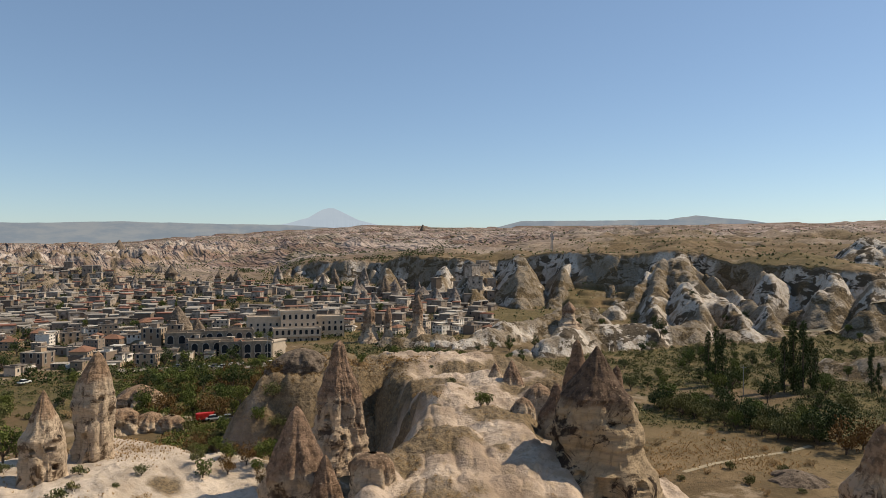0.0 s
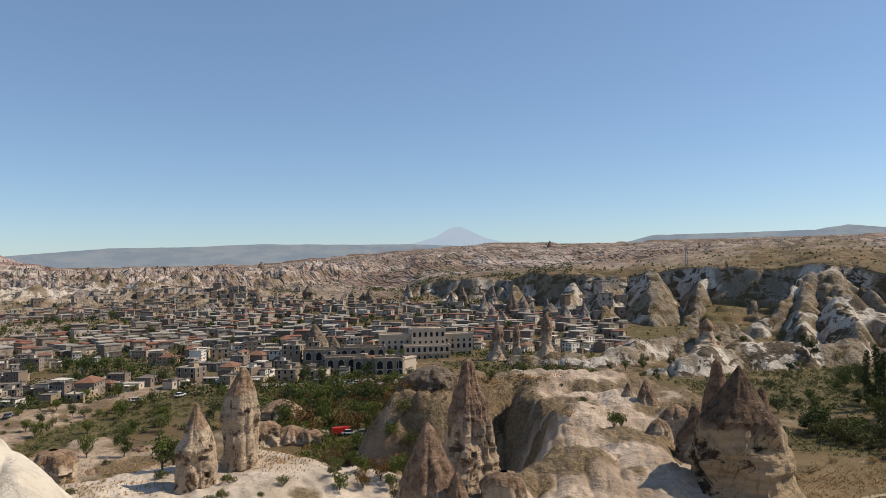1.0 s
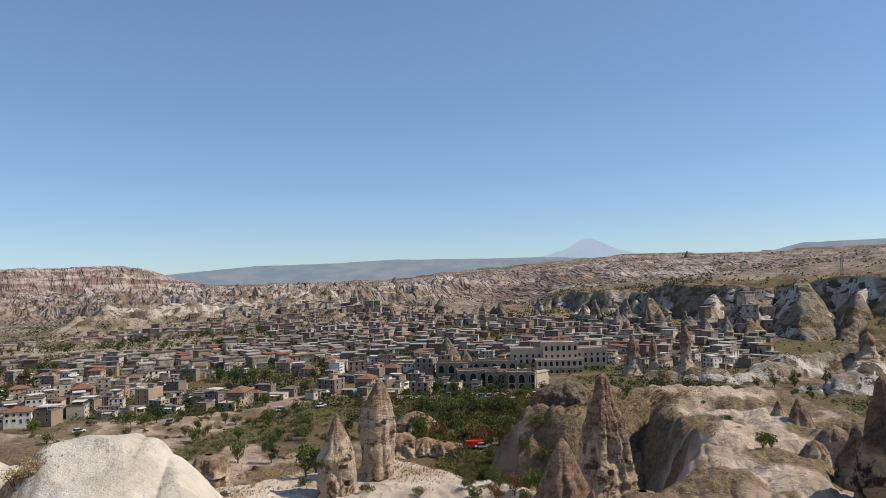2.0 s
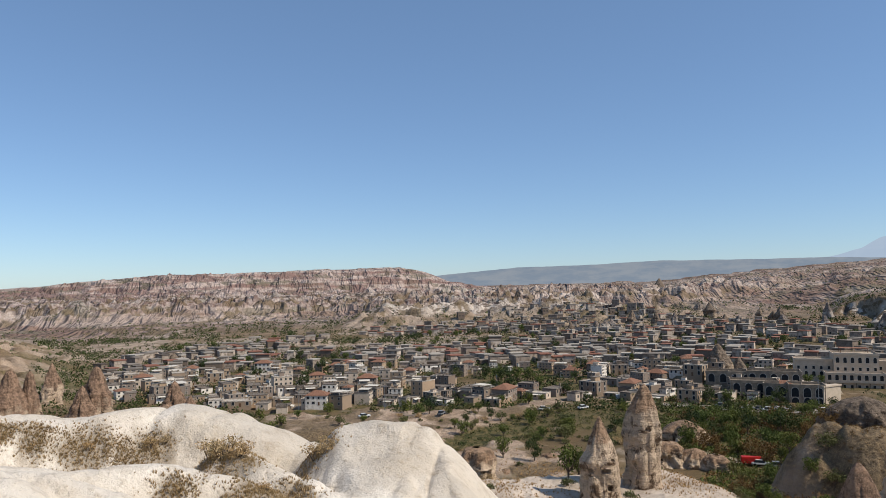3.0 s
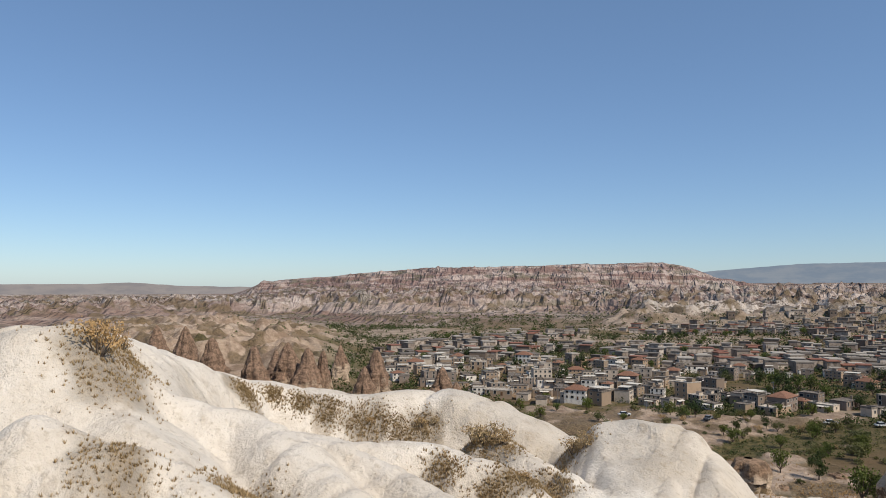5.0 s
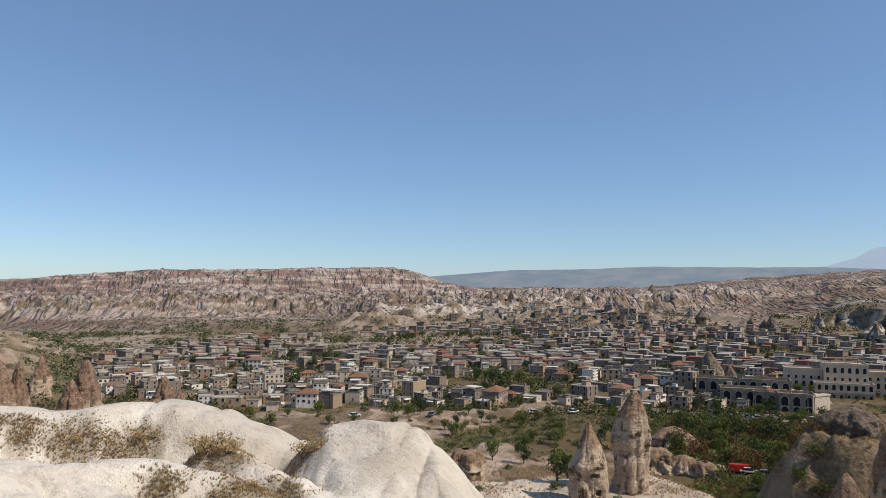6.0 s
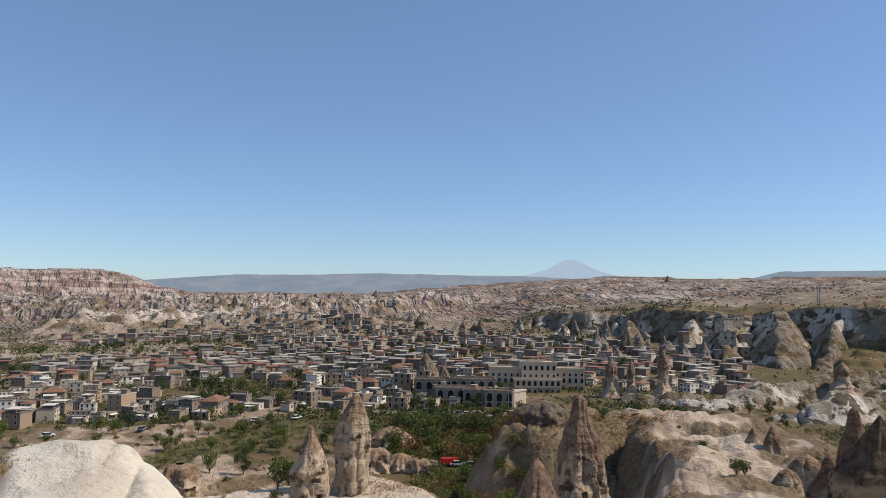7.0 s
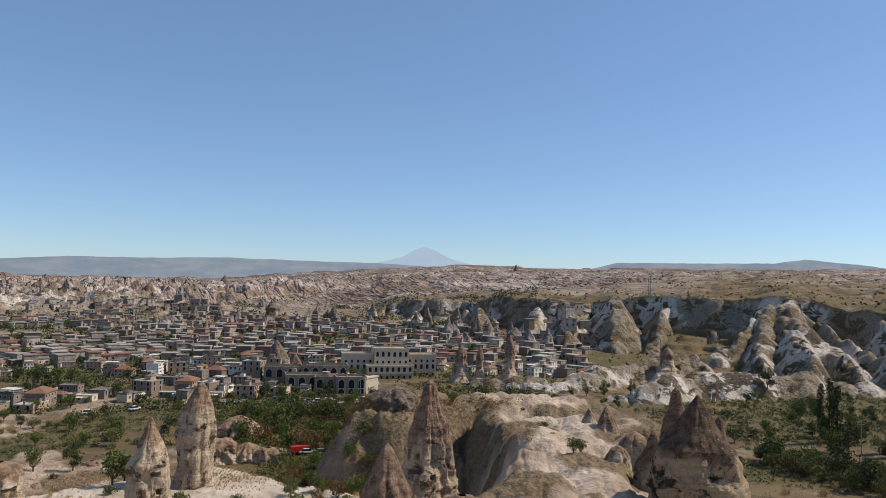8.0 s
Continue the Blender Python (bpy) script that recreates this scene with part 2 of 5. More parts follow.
# (azimuth in degrees to the left of +y, distance, height against the eye), half width, fall of the flanks, rounding, kind
RIDGES = [
    # white dune and its spurs
    ([(90, 62, -3), (84.7, 76, -5.5), (79.7, 82, -8.8), (75.9, 85, -10.9), (71.9, 86, -11.9), (66.8, 86, -13), (61.2, 86, -12.5), (57.2, 84, -13.4), (54.5, 82, -14.6), (51.8, 80, -16.1), (50, 78, -17.6)], 1.5, 1.0, 2.0, "dune"),
    ([(90, 60, -6), (86.6, 62, -7.1), (75.8, 61, -10.2), (72.6, 60, -12.2), (67.3, 62, -13.4), (61.2, 61, -13.2), (58.2, 60, -13.9), (54.9, 58, -15.1), (52.5, 56, -16.3), (48.9, 54, -17.1)], 0.4, 1.1, 1.2, "dune"),
    ([(90, 48, -7.8), (81.4, 46, -10.3), (76.5, 44, -13), (70, 42, -14.8), (64, 41, -16.5)], 0.4, 1.0, 1.3, "dune"),
    ([(71, 59, -12.6), (67.7, 56, -12.5), (62, 51, -13.9), (56.4, 46, -14.8), (52, 43, -16.5)], 0.3, 1.1, 1.0, "dune"),
    ([(75, 60, -11), (72.6, 54, -11.6), (67.2, 44, -13.6), (65, 40, -14.8)], 0.3, 0.9, 1.2, "dune"),
    ([(86, 60, -7.5), (83.5, 52, -9.2), (80, 46, -11)], 0.3, 0.8, 1.2, "dune"),
    ([(57, 70, -13.9), (55.4, 66, -14.3), (50.9, 62, -15.8), (46.1, 58, -17.7)], 0.5, 1.1, 1.0, "dune"),
    ([(46.7, 72, -14.6), (45.9, 73, -13.4), (43.8, 73, -13.5), (42.9, 72, -14.9)], 1.2, 2.3, 3, "dune"),
    ([(47, 73, -13.4), (46, 64, -16.2), (45, 52, -18.5)], 1.6, 1.2, 2, "dune"),
    ([(43.5, 72, -13.7), (41.8, 62, -17), (40, 52, -20)], 1.6, 1.2, 2, "dune"),
    ([(42, 72, -15), (40, 70, -18.6), (37.4, 69, -20.5), (33, 66, -25)], 1.6, 1.0, 3, "dune"),
    # tuff ridge of the middle ground
    ([(2.5, 64, -25.6), (0, 84, -25.8), (-3, 104, -25.9), (-3.2, 124, -26), (-1, 150, -26), (1.5, 178, -26.3)], 7, 2.6, 4, "tuff"),
    ([(-2, 98, -26), (-7.2, 99, -27)], 4, 2.0, 3, "tuff"),
    ([(11, 166, -28), (8, 174, -27), (2, 182, -26.2), (-4, 172, -26.6), (-8, 162, -28.5)], 7, 2.4, 4, "tuff"),
    ([(-9, 108, -28.5), (-13, 108, -31), (-17, 106, -36), (-20, 102, -42)], 5, 0.95, 4, "tuff"),
    ([(-7, 128, -27), (-10, 122, -30), (-14, 118, -36)], 5, 1.0, 4, "tuff"),
    ([(5, 78, -27), (9, 84, -31), (12, 92, -36)], 4, 1.3, 3, "tuff"),
    # lobed feet of the ridge
    *[([(b, 96, -26.4), (b * 1.02, 87, -29.0), (b * 1.03, 77, -34.5)], 1.3, 1.9, 2.0, "lobe") for b in (-1.6, -3.0, -4.4, -5.9, -7.3, -8.8)],
    # ledge under the twin chimneys
    ([(36, 122, -39.5), (31, 134, -38.4), (26, 136, -38.6), (22, 130, -39), (19.5, 120, -41)], 18, 0.5, 4, "ledge"),
    ([(31, 108, -38), (26, 108, -38.5)], 12, 0.6, 4, "ledge"),
    ([(25, 151, -38.3), (23.4, 157, -40), (21.6, 162, -43.5)], 2.5, 0.9, 2, "tuff"),
    # whale backs below the cliff
    ([(-11, 400, -30), (-9.6, 385, -31), (-6, 360, -35), (-3.5, 335, -38), (-1, 320, -43)], 2.5, 1.3, 3, "white"),
    ([(-23, 380, -39), (-17, 350, -33), (-13.5, 335, -32.5), (-9.6, 315, -35.5), (-6.5, 300, -41)], 3, 1.5, 3, "white"),
    ([(4.5, 330, -41), (1, 325, -38), (-1.5, 322, -38.5), (-3.5, 318, -41.5)], 2.5, 1.8, 3, "white"),
    ([(-30, 300, -40), (-32, 292, -36), (-36, 285, -34)], 6, 0.9, 3, "white"),
    # spurs of the cliff
    ([(-17.5, 540, 1), (-18.5, 485, -12), (-20.5, 445, -26), (-24, 415, -38)], 2, 1.5, 3, "white"),
    *[([(-17.6, 525, -1), (-17.6 + (b + 17.6) * 0.45, 470, -15 - c), (b, d, e)], 0.6, 1.45, 1.2, "rib") for b, c, d, e in ((-13.5, 4, 440, -33), (-16.2, 1, 405, -36), (-19.6, 2, 395, -33), (-22.6, 6, 400, -38), (-25.5, 4, 385, -39))],
    ([(-31, 520, 5), (-30, 480, -18), (-27.8, 450, -32)], 8, 0.9, 6, "white"),
    *[([(b, r0, h0), (b + 0.15, r0 - 28, h0 - 11), (b + c, r0 - 62, h0 - 34)], w, 1.55, 1.5, "rib") for b, c, r0, h0, w in ((-3.0, 0.4, 550, -7, 1), (-6.2, -0.7, 540, -5, 2.5), (-9.6, 1.2, 540, -9, 1), (-13.2, -0.9, 550, -7, 1), (-0.2, 1.0, 585, -14, 1), (4.6, 0.9, 615, -18, 1), (9.4, -0.3, 665, -22, 1), (-24.6, 0.9, 478, -12, 1), (-28.2, 1.0, 462, -14, 2), (-30.9, -0.6, 446, -14, 3))],
    # rock terrace in the town
    ([(22, 345, -40), (17, 335, -39), (14.3, 328, -41)], 9, 2.5, 2, "town"),
]


# places of dry grass: (azimuth, distance, radius)
DUNE_PATCHES = [(84.5, 44.4, 3.2), (75.8, 48, 2.4), (60.7, 58.5, 2.0), (67.7, 80.5, 2.6), (69.8, 81, 1.8), (71.9, 82, 1.5), (73.9, 82, 1.3), (75.9, 79.3, 1.4), (66, 79.8, 2.6), (62.5, 80, 2.2), (58.1, 69.7, 2.4), (56.5, 68.2, 2.8), (50.7, 72.2, 2.4), (54.5, 58.3, 2.2), (52.3, 61.4, 2.2), (56.7, 56.3, 1.8), (51.8, 54.7, 2.0), (86, 58, 4.0), (84.3, 62.3, 2.6), (64.2, 79.2, 2.0), (36.5, 88, 5)]
RIDGE_PATCHES = [(6.4, 167, 6), (4.2, 162, 6), (3.7, 154, 5), (-0.3, 93, 2.2), (2.8, 90, 2.6), (-4.8, 95, 1.6), (0.1, 117.7, 3), (1, 126.8, 3), (9.9, 164.8, 7), (12.5, 166.5, 6), (-3, 165.5, 4), (-6.1, 169.6, 4), (30, 122, 4), (24, 117, 4), (20.5, 128, 3.5), (33, 128, 4), (-1, 104, 2.5), (-4.5, 110, 3), (1.5, 140, 4)]


def billow(x, y, size, octaves=2, seed=0):
    """Rounded lobes with sharp creases between them, 0 to 1."""
    total, amp, norm = 0.0, 1.0, 0.0
    for o in range(octaves):
        total = total + amp * np.sqrt(np.abs(2 * vnoise(x / size * 2**o + 5.3 * o, y / size * 2**o, seed + o) - 1) + 1e-4)
        norm, amp = norm + amp, amp * 0.4
    return total / norm


def along(x, y, line, want=None):
    """Distance to a line of (azimuth, distance, height) points, and its height at the nearest place."""
    best, high = np.full(x.shape, 1e9), np.zeros(x.shape)
    pts = [(*polar(a, r), h) for a, r, h in line]
    for (x0, y0, h0), (x1, y1, h1) in zip(pts, pts[1:]):
        dx, dy = x1 - x0, y1 - y0
        t = np.clip(((x - x0) * dx + (y - y0) * dy) / (dx * dx + dy * dy), 0, 1)
        d = np.hypot(x - x0 - t * dx, y - y0 - t * dy)
        closer = d < best
        best, high = np.where(closer, d, best), np.where(closer, h0 + t * (h1 - h0), high)
    return best, high


def terrain(x, y):
    """Height of the ground and its kinds at arrays of places: (z, tuff, green, rose)."""
    x, y = np.asarray(x, float), np.asarray(y, float)
    r, a = np.hypot(x, y), np.degrees(np.arctan2(-x, y))
    # far rise of the land
    sky_h = np.interp(a, [-60, -31, -10, 0, 6, 10, 17, 24, 31, 45, 60, 90], [110, 112, 100, 97, 104, 84, 54, 14, 13, 0, -25, -78])
    rise = np.interp(r, [380, 700, 1200, 2000, 3200, 4800], [0, 0.1, 0.27, 0.52, 1.0, 0.9])
    h = -44.5 + (44.5 + sky_h) * rise + fbm(x, y, 120, 4, 3) * np.interp(r, [60, 250, 1500, 3000], [0.6, 1.6, 6, 9])
    far_roll = step(r, 1500, 2600)
    h = h + far_roll * 9 * fbm(x, y, 420, 4, 40)
    # beds of harder rock step the far slopes
    beds = (h + 5 * fbm(x, y, 300, 3, 44)) / 10
    stair = 10 * (np.floor(beds) + step(beds - np.floor(beds), 0.6, 0.97)) - 5 * fbm(x, y, 300, 3, 44)
    h = h + (stair - h) * 0.8 * step(r, 620, 900)
    # hill under the eye
    down = np.interp(r, [0, 4, 12, 25, 40, 60, 75, 100, 150], [-1.7, -1.9, -6, -13, -18, -25.5, -35, -46, -60])
    terrace = np.interp(r, [0, 4, 12, 25, 38, 50, 85, 92, 150], [-1.7, -1.9, -6, -14, -19, -20.5, -21.5, -24, -60])
    left = step(a, 34, 46)
    hill = down * (1 - left) + terrace * left
    hill = np.where(np.abs(a) > 130, -1.7 + 0.01 * r, hill)
    h = smax(h, hill, 4)
    tuff = np.clip((hill - h + 3) / 3, 0, 1) * 0.9
    rose = np.zeros_like(h)
    # cliff of the right side: buttresses and a flat brow
    rim = np.interp(a, [-60, -35, -22, -15, -5, 5, 12, 17], [440, 455, 490, 530, 590, 650, 740, 800])
    rim = rim + 34 * fbm(x, y, 60, 3, 11) - 30 * (billow(x, y, 30, 3, 12) - 0.5) - 60 * (billow(x, y, 74, 1, 13) - 0.62)
    brow = np.interp(a, [-60, -31, -26, -22, -18, -13, -7, -3, 4, 10, 12, 16], [-11, -11, -9, -9, -3, -3, -4, -8, -12, -15, -20, -34])
    u = (r - rim)
    brow = brow + 7 * fbm(x, y, 46, 3, 15) * step(a, 14, 8)
    sheer = np.interp(u, [-44, -34, -22, -8, -6, -2, 0, 60, 900], [0, 0.12, 0.42, 0.80, 0.82, 0.96, 1.0, 1.04, 1.5])
    gentle = np.interp(u, [-125, -100, -96, -78, -74, -56, -52, -34, -30, -8, -6, 0, 60, 900], [0, 0.10, 0.15, 0.2, 0.26, 0.30, 0.36, 0.40, 0.48, 0.82, 0.84, 1.0, 1.04, 1.5])
    terraced = step(a, -8.5, -10) * step(a, -17.5, -15.5)
    wall = sheer + (gentle - sheer) * terraced
    cliff = -46 + (brow + 46) * wall
    meadow = step(a, -6, -13)
    cliff = cliff + np.interp(u, [0, 50, 140, 380, 600, 900], [0, 2, 5, 11, 4, -6]) * step(a, -8, -19)
    on_cliff = step(a, 16, 11)
    cliff = np.where(a < 16, cliff, -200) - (1 - on_cliff) * 30
    face = step(cliff - h, -1, 3) * step(u, -70 + 38 * terraced, -40 + 12 * terraced) * step(u, 1, -3) * on_cliff
    h = smax(h, cliff + 5.0 * (billow(x, y, 13, 3, 14) - 0.6) * step(u, -60, -10) * step(u, 8, -2), 3)
    tuff = np.maximum(tuff, 0.85 * face)
    # mesa with its rose badlands
    edge = np.interp(a, [36, 44, 55, 66, 75, 80], [2500, 2300, 2250, 2250, 2350, 2600]) + 90 * fbm(x, y, 260, 4, 21) + 60 * ridged(x, y, 48, 3, 22)
    table = np.interp(a, [34, 37, 40.5, 42, 44, 50, 55, 62.5, 68.6, 75, 75.9, 77.2], [-60, 2, 28, 55, 74, 69, 60, 54, 31, 7, -24, -60])
    v = (r - edge) / 800
    prof = np.interp(v, [-1, -0.6, -0.34, -0.2, -0.165, -0.09, -0.07, -0.02, 0, 1], [0, 0.06, 0.2, 0.36, 0.62, 0.72, 0.86, 0.93, 0.97, 1.0])
    mesa = -44 + (table + 44) * prof - 25 * step(v, -0.85, -1.0)
    flute = np.clip(mesa - h, 0, 30) / 30 * step(v, 0.0, -0.1)
    mesa = mesa + flute * (34 * ridged(x, y, 60, 4, 25) - 19)
    down_u, down_v = (x + y) * 0.7071, (y - x) * 0.7071
    mesa = mesa + flute * 20 * (ridged(down_u, down_v * 0.3, 24, 3, 27) - 0.6)
    rose = np.maximum(rose, step(mesa - h, -4, 6) * 0.9 * step(v, -1.0, -0.6))
    h = np.maximum(h, mesa)
    # field of eroded cones beyond the town
    lump = step(fbm(x, y, 260, 3, 50), -0.35, 0.15)
    band = step(r, 640, 820) * step(r, 2300, 1500) * step(a, 12, 20) * lump
    band = np.maximum(band, step(r, 1050, 1300) * step(r, 3000, 2200) * step(a, 77, 71) * step(a, 2, 14) * (0.4 + 0.6 * lump) * np.interp(a, [10, 30, 44], [0.22, 0.4, 1]))
    band = band * (1 - step(a, 44, 52) * step(r, 1150, 1000)) * step(v, -0.12, -0.3)
    left_field = step(a, 66, 74) * step(r, 300, 380) * step(r, 900, 700)
    spikes = cones(x, y, 42, 60) * 0.2 + cones(x, y, 17, 64) * 0.25 * (0.3 + step(fbm(x, y, 60, 3, 66), -0.2, 0.2)) + 0.95 * ridged(x, y, 24, 4, 67)
    h = h + np.maximum(band, 0) * np.interp(r, [600, 1000, 1600, 2000], [23, 34, 22, 24]) * spikes
    left_lump = 0.25 + step(fbm(x, y, 70, 3, 72), -0.2, 0.2)
    h = h + left_field * (14 * ridged(x, y, 21, 4, 71) + 2 * cones(x, y, 12, 70)) * left_lump
    tuff = np.maximum(tuff, band * (0.35 + 0.65 * step(spikes, 0.08, 0.3)))
    tuff = np.maximum(tuff, left_field * 0.85 * step(fbm(x, y, 40, 4, 73), -0.5, -0.1))
    rose = np.maximum(rose, band * (0.35 + 0.4 * step(r, 1000, 1800)) * (0.4 + 0.6 * step(fbm(x, y, 150, 3, 68), -0.2, 0.2)))
    open_land = step(a, 33, 42)
    chalk = step(r, 520 - 120 * open_land, 700 - 150 * open_land) * step(fbm(x, y, 85, 5, 75) + 0.16 * open_land, 0.04, 0.2) * step(r, 3000, 2400)
    tuff = np.maximum(tuff, (0.42 + 0.2 * open_land) * chalk)
    h = h + chalk * 3.5 * ridged(x, y, 30, 3, 77) * step(u, 60, 200)
    # badlands behind the cliff, paler and low
    back = step(r, 760, 1000) * step(r, 2900, 2300) * step(a, 24, 12)
    h = h + back * (11 * cones(x, y, 44, 80) + 9 * ridged(x, y, 36, 4, 82)) * step(r, 2700, 1900) * step(fbm(x, y, 230, 3, 81), -0.3, 0.1)
    tuff = np.maximum(tuff, back * 0.55 * step(fbm(x, y, 110, 4, 83), -0.05, 0.2))
    rose = np.maximum(rose, 0.62 * step(r, 640, 1000) * (1 - 0.8 * meadow * step(r, 1250, 950)))
    ledges = step(fbm(x, y, 26, 4, 76), 0.06, 0.18) * step(a, 20, 24) * step(a, 58, 52) * step(r, 150, 165) * step(r, 300, 270)
    tuff = np.maximum(tuff, 0.8 * ledges)
    h = h + 1.6 * ledges * ridged(x, y, 12, 3, 78)
    # ridges
    dune, old_rock = np.zeros_like(h), np.maximum(np.maximum(face, back * 0.6), 0.22 * np.maximum(ledges, left_field))
    for line, half, fall, soft, kind in RIDGES:
        reach = 110 / fall + half
        cx, cy = np.mean([polar(p[0], p[1]) for p in line], 0)
        span = max(math.dist((cx, cy), polar(p[0], p[1])) for p in line) + reach
        near = np.nonzero(np.hypot(x - cx, y - cy) < span)
        if len(near[0]) == 0:
            continue
        nx, ny = x[near], y[near]
        wob = {"dune": 1.2, "tuff": 4.0, "white": 6.0, "town": 2.0, "lobe": 0.8, "rib": 8.0, "ledge": 4.0}[kind]
        d, high = along(nx + wob * fbm(nx, ny, wob * 4, 3, 90), ny + wob * fbm(nx, ny, wob * 4, 3, 95), line)
        if kind == "tuff":
            d = d - 4.5 * (billow(nx, ny, 9, 2, 97) - 0.62)
        out = np.clip(d - half, 0, None)
        drop = fall * (np.sqrt(out * out + soft * soft) - soft)
        new_h = high - drop
        if kind == "tuff":
            new_h = new_h + 1.8 * fbm(nx, ny, 16, 4, 100) + 1.8 * (billow(nx, ny, 9, 3, 104) - 0.62) - 3.8 * (ridged(nx, ny, 14, 5, 105) - 0.62) + 1.3 * (billow(nx, ny, 3.6, 2, 106) - 0.62)
        elif kind == "ledge":
            new_h = new_h + 1.6 * fbm(nx, ny, 14, 4, 101) + 1.3 * (ridged(nx + 0.7 * ny, 0.5 * ny, 7, 3, 103) - 0.6) - 1.2 * (ridged(nx, ny, 9, 4, 102) - 0.62)
        elif kind == "rib":
            new_h = new_h + 7.0 * (billow(nx, ny, 20, 4, 118) - 0.66) - 9 * (ridged(nx, ny, 17, 4, 119) - 0.62)
        elif kind == "white":
            new_h = new_h + 8.0 * (billow(nx, ny, 15, 3, 108) - 0.66) - 7 * (ridged(nx, ny, 24, 4, 109) - 0.62)
        elif kind == "dune":
            new_h = new_h + 0.35 * fbm(nx, ny, 7, 3, 112) + 1.3 * (billow(nx + 0.6 * ny, ny * 0.35, 6.0, 2, 113) - 0.62)
        old = h[near]
        over = step(new_h - old, -0.8, 0.8)
        h[near] = smax(old, new_h, 0.6 if kind != "dune" else 0.8)
        kindness = {"dune": 1.0, "tuff": 0.95, "white": 0.85, "town": 0.5, "lobe": 1.0, "rib": 0.8, "ledge": 1.0}[kind]
        tuff[near] = np.maximum(tuff[near], over * kindness)
        if kind in ("white", "rib"):
            old_rock[near] = np.maximum(old_rock[near], over * 1.0)
        elif kind in ("tuff", "ledge", "lobe"):
            old_rock[near] = np.maximum(old_rock[near], over * {"tuff": 0.13, "ledge": 0.09, "lobe": 0.10}[kind])
        if kind == "dune":
            dune[near] = np.maximum(dune[near], over)
    # brush grows in patches and hollows
    brush = step(fbm(x, y, 45, 4, 120), -0.05, 0.3)
    brush = np.where(r < 240, brush, brush * 0.8) * (0.25 + 0.75 * step(r, 620, 420))
    lush = np.maximum(step(a, -7, -11) * step(r, 215, 235) * step(r, 450, 420), step(a, 11, 13.5) * step(a, 25, 22) * step(r, 150, 180) * step(r, 296, 288))
    lush = np.maximum(lush, step(a, -15, -17) * step(r, 188, 200) * step(r, 240, 225))
    brush = np.maximum(brush, 0.8 * step(fbm(x, y, 30, 4, 127), -0.25, 0.1) * step(a, 24, 27) * step(a, 66, 62) * step(r, 200, 220) * step(r, 330, 290))
    brush = brush * (1 - 0.8 * step(a, -12.5, -14.5) * step(r, 200, 185) * step(r, 112, 125))
    brush = np.maximum(brush, lush * step(fbm(x, y, 24, 4, 126), -0.3, 0.05))
    tufts = step(fbm(x, y, 16, 4, 130), 0.04, 0.16) * 0.85
    tufts = np.maximum(tufts * step(tuff, 0, 0.5), step(fbm(x, y, 22, 4, 133), 0.03, 0.17) * 0.85 * step(a, 17, 13) * step(r, 100, 150) * (1 - dune))
    green = np.where(tuff > 0.5, tufts * (1 - dune * 0.75), brush)
    green = np.where(r > 240, np.where(tuff > 0.5, green * 0.85 * step(h, 2, -10), green), green)
    green = green * (1 - 0.9 * step(a, 15.5, 18) * step(r, 172, 158) * step(tuff, 0.25, 0.5) * step(a, 40, 35))
    for pa, pr, pw in DUNE_PATCHES + RIDGE_PATCHES:
        px, py = polar(pa, pr)
        d = np.hypot(x - px, y - py) + 2.6 * fbm(x, y, 3.4, 4, 140)
        green = np.maximum(green, (0.6 if pa > 45 else 0.9) * step(d, pw * 1.05, pw * 0.4))
    old_rock = np.maximum(old_rock, np.maximum(band, chalk * 0.6) * 0.8)
    return h + CAMZ, tuff, np.clip(green, 0, 1), np.clip(rose, 0, 1), np.clip(old_rock * (1 - dune), 0, 1)


def ground_at(x, y):
    return float(terrain(np.array([x]), np.array([y]))[0][0])


def spot(a, r):
    x, y = polar(a, r)
    return x, y, ground_at(x, y)


def grid_mesh(name, xs, ys, zs, close=False):
    """A mesh from rows and columns of places."""
    rows, cols = xs.shape
    mesh = bpy.data.meshes.new(name)
    mesh.vertices.add(rows * cols)
    mesh.vertices.foreach_set("co", np.stack([xs, ys, zs], -1).astype(np.float32).ravel())
    i, j = np.meshgrid(np.arange(rows - 1), np.arange(cols - 1), indexing="ij")
    first = (i * cols + j).ravel()
    quads = np.stack([first, first + 1, first + cols + 1, first + cols], -1).astype(np.int32)
    mesh.loops.add(quads.size)
    mesh.loops.foreach_set("vertex_index", quads.ravel())
    mesh.polygons.add(len(quads))
    mesh.polygons.foreach_set("loop_start", np.arange(0, quads.size, 4, dtype=np.int32))
    mesh.polygons.foreach_set("use_smooth", np.ones(len(quads), dtype=bool))
    mesh.update(calc_edges=True)
    return mesh


